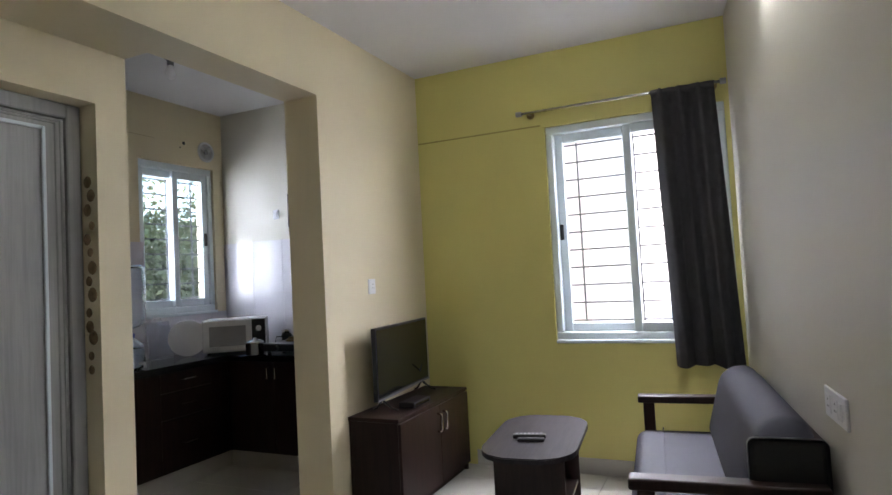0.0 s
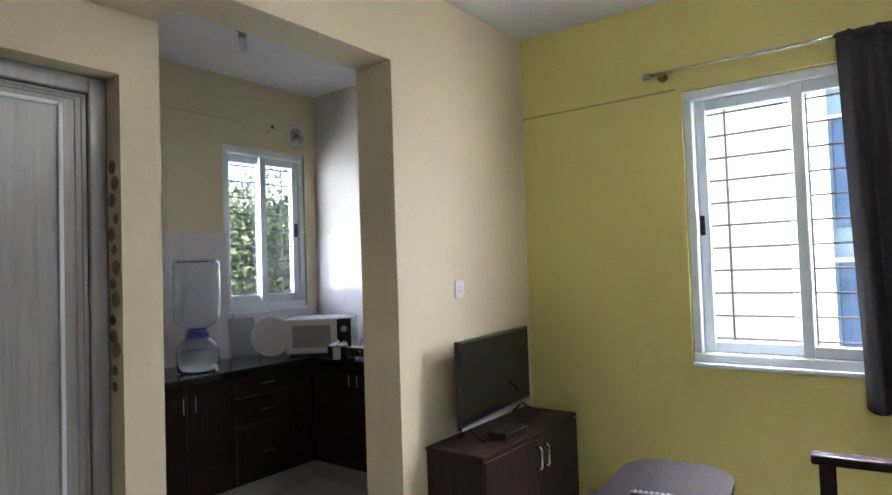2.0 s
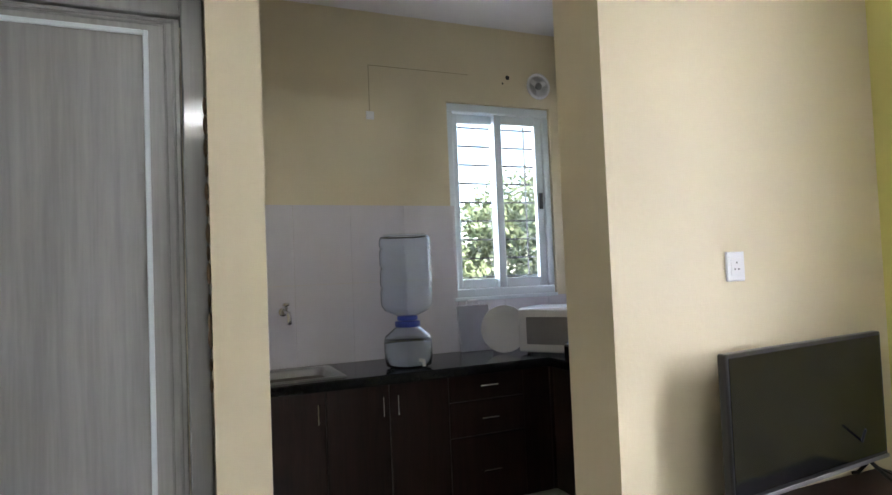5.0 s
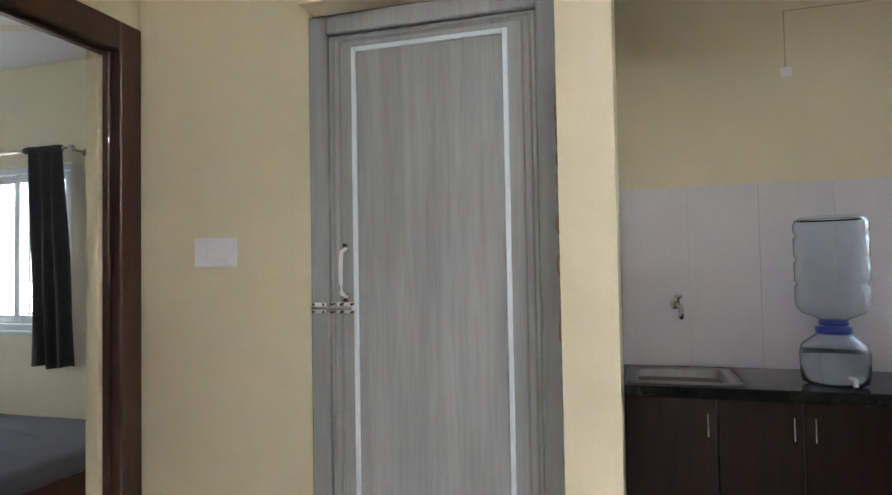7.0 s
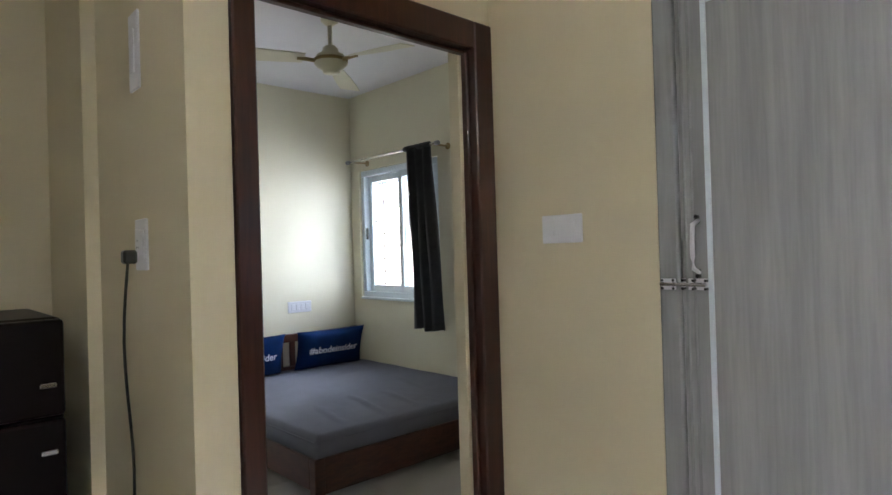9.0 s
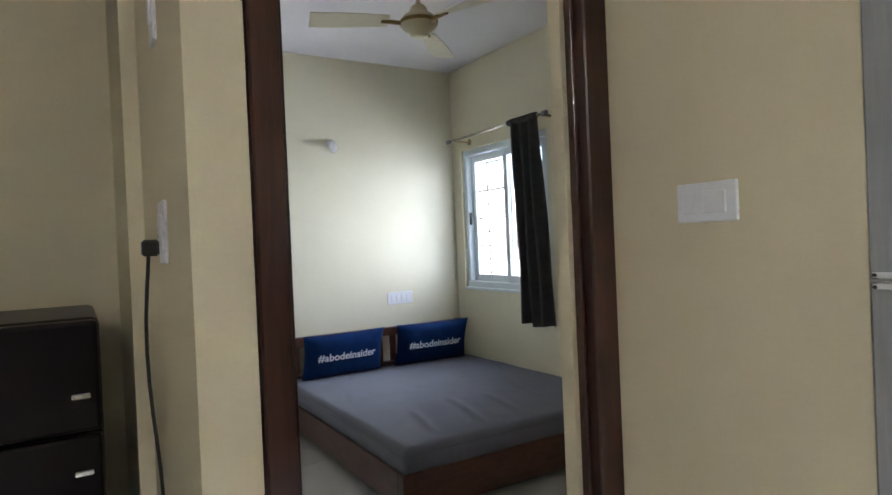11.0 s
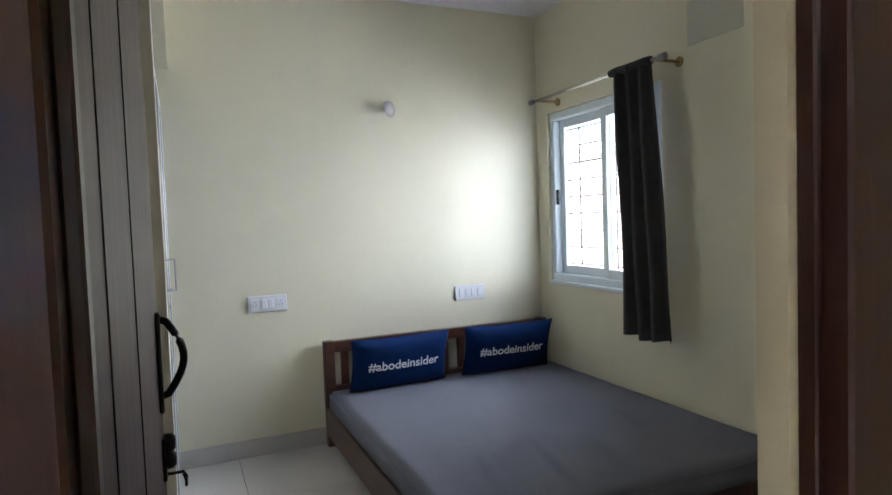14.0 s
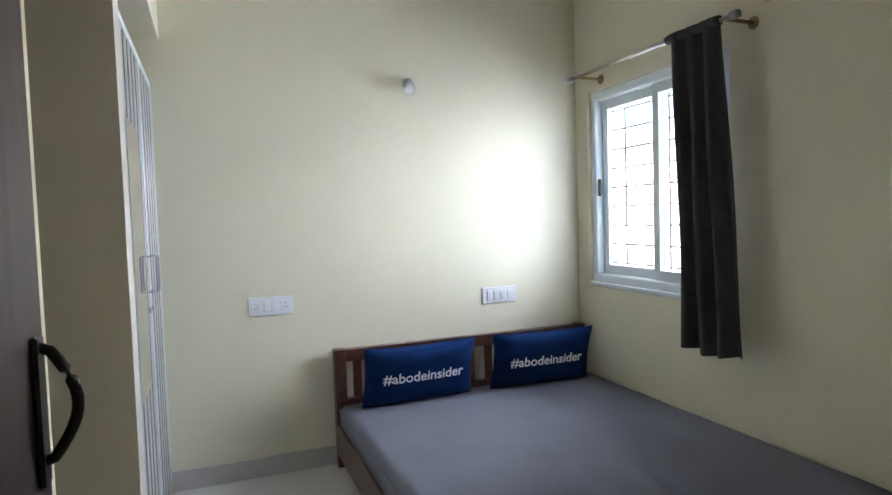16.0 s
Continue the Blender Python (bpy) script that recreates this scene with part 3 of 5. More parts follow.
def television():
    h = 0.535
    t = thing("television", (0.15, 3.0, h), "flat black television standing on the dark cabinet", "television")
    ang = radians(5.5)
    def tr(bm):
        bmesh.ops.rotate(bm, verts=bm.verts, cent=(0.10, 3.11, h), matrix=Matrix.Rotation(ang, 3, "Z"))
        return bm
    y0, y1, z0, z1 = 2.71, 3.49, 0.595, 1.005
    part("housing", tr(box(0.075, 0.103, y0, y1, z0, z1, 0.005, seg=2)), DARKP, t)
    part("back_bulge", tr(box(0.045, 0.075, y0 + 0.14, y1 - 0.14, z0 + 0.05, z1 - 0.12, 0.01, seg=2)), DARKP, t)
    part("screen", tr(box(0.103, 0.1045, y0 + 0.012, y1 - 0.012, z0 + 0.022, z1 - 0.012)), SCREEN, t)
    part("bottom_strip", tr(box(0.103, 0.107, y0, y1, z0, z0 + 0.012, 0.001)), STEEL, t, "silver grey lower strip")
    for y in (2.79, 3.40):
        f = part("foot", tr(tube([(0.09, y, z0), (0.15, y, 0.548), (0.185, y, 0.541)], 0.006, n=6)), DARKP, t)
        part("foot_rear", tr(tube([(0.09, y, z0), (0.055, y, 0.548), (0.035, y, 0.541)], 0.006, n=6)), DARKP, f)
    s = thing("set_top_box", (0.22, 3.0, h), "small black set-top box in front of the television", "set-top box")
    part("case", box(0.185, 0.285, 2.86, 3.07, h + 0.002, h + 0.035, 0.006, seg=2), DARKP, s)
    part("front_strip", box(0.285, 0.287, 2.88, 3.05, h + 0.010, h + 0.026), SCREEN, s, "glossy black front")
    c = thing("cable", (0.05, 3.3, h), "thin black cable trailing behind the television", "cable")
    part("lead", tube([(0.12, 3.30, 0.72), (0.06, 3.36, 0.64), (0.05, 3.44, 0.57), (0.10, 3.47, h + 0.006), (0.2, 3.49, h + 0.006)], 0.004, n=6), DARKP, c, smooth=True)


def coffee_table():
    cx, cy, w, l, h = 1.0, 2.86, 0.46, 0.86, 0.44
    t = thing("coffee_table", (cx, cy, 0), "dark low coffee table with rounded ends in front of the sofa", "coffee table")
    bm = bmesh.new()
    pts = []
    n = 8
    for sx, sy, a0 in ((1, -1, -90), (1, 1, 0), (-1, 1, 90), (-1, -1, 180)):
        r = 0.15
        for k in range(n + 1):
            a = radians(a0 + 90 * k / n)
            px, py = cx + sx * (w / 2 - r) + r * math.cos(a), cy + sy * (l / 2 - 0.05 - r) + r * math.sin(a)
            py += sy * 0.05 * (1 - ((px - cx) / (w / 2)) ** 2)
            pts.append((px, py))
    lo = [bm.verts.new((x, y, h - 0.025)) for x, y in pts]
    hi = [bm.verts.new((x, y, h)) for x, y in pts]
    m = len(pts)
    for k in range(m):
        bm.faces.new((lo[k], lo[(k + 1) % m], hi[(k + 1) % m], hi[k]))
    bm.faces.new(hi)
    bm.faces.new(lo[::-1])
    bmesh.ops.bevel(bm, geom=[e for e in bm.edges if abs(e.verts[0].co.z - e.verts[1].co.z) < 1e-6], offset=0.005, segments=2, affect="EDGES")
    part("tabletop", bm, CABTOP, t)
    for y in (cy - 0.27, cy + 0.25):
        bevelled("end_panel", (cx - 0.17, cx + 0.17, y, y + 0.018, 0.0, h - 0.025), CABINET, t, bevel=0.002, seg=1)
    bevelled("side_panel", (cx - 0.009, cx + 0.009, cy - 0.252, cy + 0.25, 0.05, h - 0.025), CABINET, t, bevel=0, seg=1)
    bevelled("shelf", (cx - 0.16, cx + 0.16, cy - 0.252, cy + 0.25, 0.12, 0.138), CABINET, t, bevel=0.001, seg=1)
    t.rotation_euler[2] = math.atan(SKEW)
    r = thing("remote_control", (0.98, 2.78, h), "black remote control lying on the coffee table", "remote control")
    bm = box(0.90, 1.065, 2.755, 2.80, h + 0.001, h + 0.022, 0.006, seg=2)
    rot = Matrix.Rotation(radians(14), 3, "Z")
    bmesh.ops.rotate(bm, verts=bm.verts, cent=(0.98, 2.78, h), matrix=rot)
    part("case", bm, DARKP, r)
    for k in range(7):
        bm = box(0.915 + k * 0.02, 0.926 + k * 0.02, 2.765, 2.79, h + 0.022, h + 0.0245)
        bmesh.ops.rotate(bm, verts=bm.verts, cent=(0.98, 2.78, h), matrix=rot)
        part("button", bm, STEEL, r, "grey button")
    r2 = thing("remote_control", (0.98, 2.72, h), "black remote control lying on the coffee table", "remote control")
    bm = box(0.925, 1.06, 2.70, 2.735, h + 0.001, h + 0.019, 0.006, seg=2)
    bmesh.ops.rotate(bm, verts=bm.verts, cent=(0.98, 2.78, h), matrix=rot)
    part("case", bm, DARKP, r2)


def sofa():
    y0, y1 = 1.86, 3.19
    t = thing("sofa", (2.034, y1, 0), "dark wooden two-seat sofa with dark grey leatherette cushions against the wall", "sofa")
    for y in (y0, y1 - 0.055):
        for x in (1.47, 1.93):
            bevelled("leg", (x, x + 0.055, y, y + 0.055, 0.0, 0.575), CABINET, t, bevel=0.004)
        a = bevelled("armrest", (1.445, 2.01, y - 0.01, y + 0.065, 0.575, 0.612), CABINET, t, bevel=0.008)
        bevelled("side_rail", (1.525, 1.93, y + 0.01, y + 0.045, 0.22, 0.28), CABINET, t, bevel=0.003, seg=1)
    bevelled("front_rail", (1.47, 1.50, y0 + 0.055, y1 - 0.055, 0.20, 0.28), CABINET, t, bevel=0.003, seg=1)
    bevelled("seat_board", (1.50, 1.97, y0 + 0.055, y1 - 0.055, 0.25, 0.27), CABINET, t, bevel=0, seg=1)
    bevelled("back_frame", (1.985, 2.025, y0 + 0.055, y1 - 0.055, 0.28, 0.72), CABINET, t, bevel=0.004)

    def cushion(name, prof, ya, yb, n=18):
        bm = bmesh.new()
        rings = []
        for j in range(n + 1):
            v = j / n
            y = ya + (yb - ya) * v
            edge = min(v, 1 - v) * (yb - ya)
            s = 1 - 0.35 * max(0, 1 - edge / 0.035) ** 2
            cx = sum(p[0] for p in prof) / len(prof)
            cz = sum(p[1] for p in prof) / len(prof)
            puff = 1 + 0.05 * math.sin(math.pi * v)
            rings.append([bm.verts.new((cx + (x - cx) * (s * 0.5 + 0.5 if s < 1 else 1), y, cz + (z - cz) * s * puff)) for x, z in prof])
        m = len(prof)
        for p, q in zip(rings, rings[1:]):
            for k in range(m):
                bm.faces.new((p[k], p[(k + 1) % m], q[(k + 1) % m], q[k]))
        bm.faces.new(rings[0][::-1])
        bm.faces.new(rings[-1])
        return part(name, bm, LEATHER, t, smooth=True)

    def rounded(x0, x1, z0, z1, r, lean=0.0, n=5):
        out = []
        for sx, sz, a0 in ((1, 1, 0), (-1, 1, 90), (-1, -1, 180), (1, -1, 270)):
            for k in range(n + 1):
                a = radians(a0 + 90 * k / n)
                x = (x1 if sx > 0 else x0) - sx * r + r * math.cos(a)
                z = (z1 if sz > 0 else z0) - sz * r + r * math.sin(a)
                out.append((x + lean * (z - z0), z))
        return out

    mid = (y0 + y1) / 2
    seat = rounded(1.43, 1.88, 0.272, 0.455, 0.06)
    back = rounded(1.755, 1.925, 0.42, 0.775, 0.075, 0.26)
    for a, b in ((y0 + 0.06, y1 - 0.06),):
        c = cushion("seat_cushion", seat, a, b)
        part("seam", tube([(1.56, a + 0.02, 0.458), (1.56, b - 0.02, 0.458)], 0.003, n=6), LEATHER, c)
        bc = cushion("back_cushion", back, a, b)
        part("end_cap", box(1.80, 2.02, a - 0.022, a - 0.002, 0.30, 0.74, 0.02, seg=3), DARKP, bc, "black end panel")

    t.rotation_euler[2] = math.atan(SKEW)
    t.location.x = sofa_wall(y1) - 0.004


CABTOP = wood("worn_wenge_top", (0.016, 0.014, 0.017), (0.035, 0.029, 0.034), 0.45, (10, 1.0, 10))
CABTOP.node_tree.nodes["Principled BSDF"].inputs["Specular IOR Level"].default_value = 0.2
tv_cabinet()
television()
coffee_table()
sofa()


def tube_light():
    x, z = XR, 2.38
    t = thing("tube_light", (x, 2.52, z), "lit white tube light fitted high on the living room wall", "light")
    part("batten", box(x - 0.03, x, 1.28, 2.52, z - 0.02, z + 0.02, 0.004), PLASTICW, t)
    part("lit_tube", tube([(x - 0.05, 1.32, z), (x - 0.05, 2.48, z)], 0.013, n=14), TUBE, t, "glowing tube", smooth=True)
    for y in (1.30, 2.50):
        part("end_holder", box(x - 0.065, x - 0.03, y - 0.015, y + 0.015, z - 0.025, z + 0.025, 0.003), PLASTICW, t)
    t.rotation_euler[2] = math.atan(SKEW)
    t.location.x = sofa_wall(2.52)


tube_light()


# fridge in the nook
def fridge():
    x0, x1, y0, y1, h = 0.79, 1.34, -1.30, -0.74, 1.10
    t = thing("fridge", ((x0 + x1) / 2, (y0 + y1) / 2, 0), "dark glossy two-door low fridge standing in the nook", "fridge")
    bevelled("body", (x0, x1, y0, y1, 0.03, h), FRIDGEM, t, bevel=0.02)
    for z0, z1 in ((0.06, 0.78), (0.79, h - 0.005)):
        d = bevelled("door", (x0 + 0.004, x1 - 0.004, y1, y1 + 0.045, z0, z1), FRIDGEM, t, bevel=0.012)
        zz = z0 + 0.10 if z0 > 0.5 else z1 - 0.10
        part("handle", box(x0 + 0.03, x0 + 0.075, y1 + 0.045, y1 + 0.058, zz - 0.008, zz + 0.008, 0.003), CHROME, d, "chrome grip")
    for x in (x0 + 0.05, x1 - 0.05):
        for y in (y0 + 0.05, y1 - 0.05):
            part("foot", tube([(x, y, 0.0), (x, y, 0.03)], 0.02, n=12), DARKP, t)


fridge()


# kitchen
CT, CF, RF = 0.80, -1.30, 3.07


def base_unit(x0, x1, y0, y1, front, fronts, label):
    """front: 'x' opens towards +x, 'y' towards -y. fronts: (start, end, z0, z1, handle)."""
    t = thing("kitchen_unit", ((x0 + x1) / 2, (y0 + y1) / 2, 0.12), label, "cabinet", "kitchen base units")
    part("carcass", box(x0, x1, y0, y1, 0.12, CT - 0.032), CABINET, t)
    for a, b, z0, z1, hd in fronts:
        if front == "x":
            d = part("drawer_front" if hd == "h" else "door", box(x1, x1 + 0.018, a + 0.0015, b - 0.0015, z0, z1, 0.002), CABINET, t)
            X = x1 + 0.018
            if hd == "h":
                m = (a + b) / 2
                part("handle", tube([(X, m - 0.05, (z0 + z1) / 2), (X + 0.025, m - 0.045, (z0 + z1) / 2), (X + 0.025, m + 0.045, (z0 + z1) / 2), (X, m + 0.05, (z0 + z1) / 2)], 0.0045, n=8), CHROME, d, "chrome bar handle")
            else:
                m = b - 0.035 if hd == "r" else a + 0.035
                part("handle", tube([(X, m, z1 - 0.06), (X + 0.025, m, z1 - 0.065), (X + 0.025, m, z1 - 0.15), (X, m, z1 - 0.155)], 0.0045, n=8), CHROME, d, "chrome bar handle")
        else:
            d = part("door", box(a + 0.0015, b - 0.0015, y0 - 0.018, y0, z0, z1, 0.002), CABINET, t)
            m = b - 0.035 if hd == "r" else a + 0.035
            Y = y0 - 0.018
            part("handle", tube([(m, Y, z1 - 0.05), (m, Y - 0.025, z1 - 0.055), (m, Y - 0.025, z1 - 0.125), (m, Y, z1 - 0.13)], 0.0045, n=8), CHROME, d, "chrome bar handle")
    return t


def kitchen():
    xi = CF - 0.045
    lbl = "dark wenge kitchen base unit with chrome handles"
    base_unit(XK + 0.002, xi, 1.592, 1.93, "x", ((1.592, 1.93, 0.13, 0.765, "r"),), lbl)
    base_unit(XK + 0.002, xi, 1.932, 2.52, "x", ((1.932, 2.225, 0.13, 0.765, "r"), (2.225, 2.52, 0.13, 0.765, "l")), lbl)
    base_unit(XK + 0.002, xi, 2.522, RF + 0.02, "x", ((2.522, 2.93, 0.63, 0.765, "h"), (2.522, 2.93, 0.46, 0.625, "h"), (2.522, 2.93, 0.13, 0.455, "h")), "dark wenge kitchen drawer unit with three chrome handles")
    base_unit(XK + 0.002, xi, RF + 0.03, YK - 0.002, "y", (), "dark corner kitchen unit under the worktop")
    base_unit(xi + 0.002, -0.70, RF + 0.045, YK - 0.002, "y", ((xi + 0.03, -0.93, 0.13, 0.765, "r"), (-0.93, -0.70, 0.13, 0.765, "l")), lbl)
    base_unit(-0.698, -0.225, RF + 0.045, YK - 0.002, "y", ((-0.698, -0.225, 0.13, 0.765, "l"),), lbl)
    structure("kitchen_plinth", [(XK + 0.002, xi - 0.03, 1.592, RF + 0.08, 0.0, 0.12), (XK + 0.002, -0.225, RF + 0.08, YK - 0.002, 0.0, 0.12)], SKIRT, "light tiled plinth under the kitchen units", "plinth")
    # worktop with a hole for the sink
    sx0, sx1, sy0, sy1 = -1.72, -1.36, 1.62, 2.02
    t = thing("worktop", (-1.45, 2.4, CT - 0.032), "black polished granite worktop over the kitchen units", "worktop")
    z0, z1 = CT - 0.032, CT
    for n, b in (("slab", (XK + 0.001, sx0, 1.59, YK - 0.001)), ("slab", (sx1, CF, 1.59, RF)), ("slab", (sx0, sx1, 1.59, sy0)), ("slab", (sx0, sx1, sy1, YK - 0.001)), ("slab", (sx1, -0.222, RF, YK - 0.001))):
        part(n, box(b[0], b[1], b[2], b[3], z0, z1), GRANITE, t)
    part("front_edge", box(CF, CF + 0.008, 1.59, RF, z0 - 0.012, z1 - 0.002, 0.003), GRANITE, t)
    part("front_edge", box(CF, -0.222, RF - 0.008, RF, z0 - 0.012, z1 - 0.002, 0.003), GRANITE, t)
    s = thing("sink", ((sx0 + sx1) / 2, (sy0 + sy1) / 2, CT), "stainless steel sink set into the black worktop", "sink")
    bm = bmesh.new()
    def ring(x0, x1, y0, y1, z, r, n=5):
        out = []
        for cx, cy, a0 in ((x1 - r, y1 - r, 0), (x0 + r, y1 - r, 90), (x0 + r, y0 + r, 180), (x1 - r, y0 + r, 270)):
            for k in range(n + 1):
                a = radians(a0 + 90 * k / n)
                out.append(bm.verts.new((cx + r * math.cos(a), cy + r * math.sin(a), z)))
        return out
    rs = [ring(sx0 - 0.02, sx1 + 0.02, sy0 - 0.02, sy1 + 0.02, CT + 0.001, 0.03), ring(sx0 - 0.018, sx1 + 0.018, sy0 - 0.018, sy1 + 0.018, CT + 0.006, 0.03), ring(sx0 + 0.018, sx1 - 0.018, sy0 + 0.018, sy1 - 0.018, CT + 0.006, 0.035), ring(sx0 + 0.028, sx1 - 0.028, sy0 + 0.028, sy1 - 0.028, CT - 0.006, 0.04), ring(sx0 + 0.04, sx1 - 0.04, sy0 + 0.04, sy1 - 0.04, CT - 0.15, 0.05)]
    for p, q in zip(rs, rs[1:]):
        for k in range(len(p)):
            bm.faces.new((p[k], p[(k + 1) % len(p)], q[(k + 1) % len(p)], q[k]))
    bm.faces.new(rs[-1])
    part("bowl", bm, material("brushed_steel", (0.26, 0.26, 0.27), 0.4, metal=1.0, vary=0.1, scale=20), s, smooth=True)
    part("drain", lathe([(0.03, 0), (0.03, 0.003), (0.018, 0.004)], ((sx0 + sx1) / 2, (sy0 + sy1) / 2, CT - 0.149), n=20), CHROME, s)
    tp = thing("tap", (XK, 1.835, 1.06), "small chrome bib tap on the tiled wall over the sink", "tap")
    part("flange", lathe([(0.024, 0), (0.022, 0.012), (0.012, 0.014)], (XK, 1.825, 1.085), "x", 20), CHROME, tp, smooth=True)
    part("body", tube([(XK, 1.825, 1.085), (XK + 0.05, 1.835, 1.085), (XK + 0.085, 1.84, 1.08), (XK + 0.10, 1.842, 1.06), (XK + 0.102, 1.842, 1.025)], 0.012, n=12), CHROME, tp, smooth=True)
    part("knob", lathe([(0.006, 0), (0.008, 0.02), (0.018, 0.022), (0.018, 0.034), (0.01, 0.038)], (XK + 0.05, 1.835, 1.095), "z", 16), CHROME, tp, smooth=True)


def water_bottle():
    cx, cy, z = -1.455, 2.37, CT
    t = thing("water_dispenser", (cx, cy, z), "clear water jar with water standing on the black worktop", "water dispenser")
    part("jar", lathe([(0.10, 0.001), (0.128, 0.012), (0.136, 0.05), (0.138, 0.12), (0.128, 0.155), (0.085, 0.185), (0.062, 0.20), (0.06, 0.215), (0.056, 0.215), (0.058, 0.20), (0.08, 0.18), (0.123, 0.152), (0.133, 0.12), (0.131, 0.05), (0.12, 0.018), (0.09, 0.008)], (cx, cy, z), n=40), BOTTLE, t, smooth=True)
    part("water", lathe([(0.088, 0.010), (0.117, 0.02), (0.129, 0.05), (0.131, 0.118), (0.126, 0.140)], (cx, cy, z), n=40), WATER, t, "clear water", smooth=True)
    part("rim", lathe([(0.066, 0.195), (0.072, 0.200), (0.072, 0.222), (0.05, 0.226)], (cx, cy, z), n=30), BLUECAP, t, "blue plastic rim", smooth=True)
    tap = part("tap", tube([(cx + 0.13, cy + 0.02, z + 0.045), (cx + 0.175, cy + 0.025, z + 0.045), (cx + 0.178, cy + 0.025, z + 0.02)], 0.010, n=8), CERAMIC, t, "white plastic tap")
    t.scale = (0.86, 0.86, 1.0)
    b = thing("water_bottle", (cx, cy, z + 0.21), "empty clear upturned water bottle on the dispenser jar", "water bottle")
    prof = [(0.030, 0.20), (0.032, 0.235), (0.055, 0.25), (0.115, 0.275), (0.134, 0.30)]
    zz = 0.30
    for k in range(3):
        prof += [(0.137, zz + 0.02), (0.137, zz + 0.075), (0.129, zz + 0.085), (0.129, zz + 0.092), (0.137, zz + 0.102)]
        zz += 0.095
    prof += [(0.137, zz + 0.03), (0.130, zz + 0.05), (0.108, zz + 0.062)]
    inner = [(max(0.01, r - 0.003), h - (0.003 if h > zz + 0.04 else 0)) for r, h in prof[::-1]]
    part("body", lathe(prof + inner, (cx, cy, z), n=40), BOTTLE, b, smooth=True)
    part("collar", lathe([(0.05, 0.228), (0.054, 0.232), (0.054, 0.246), (0.046, 0.25)], (cx, cy, z), n=30), BLUECAP, b, "blue plastic collar", smooth=True)
    b.scale = (0.93, 0.93, 1.0)


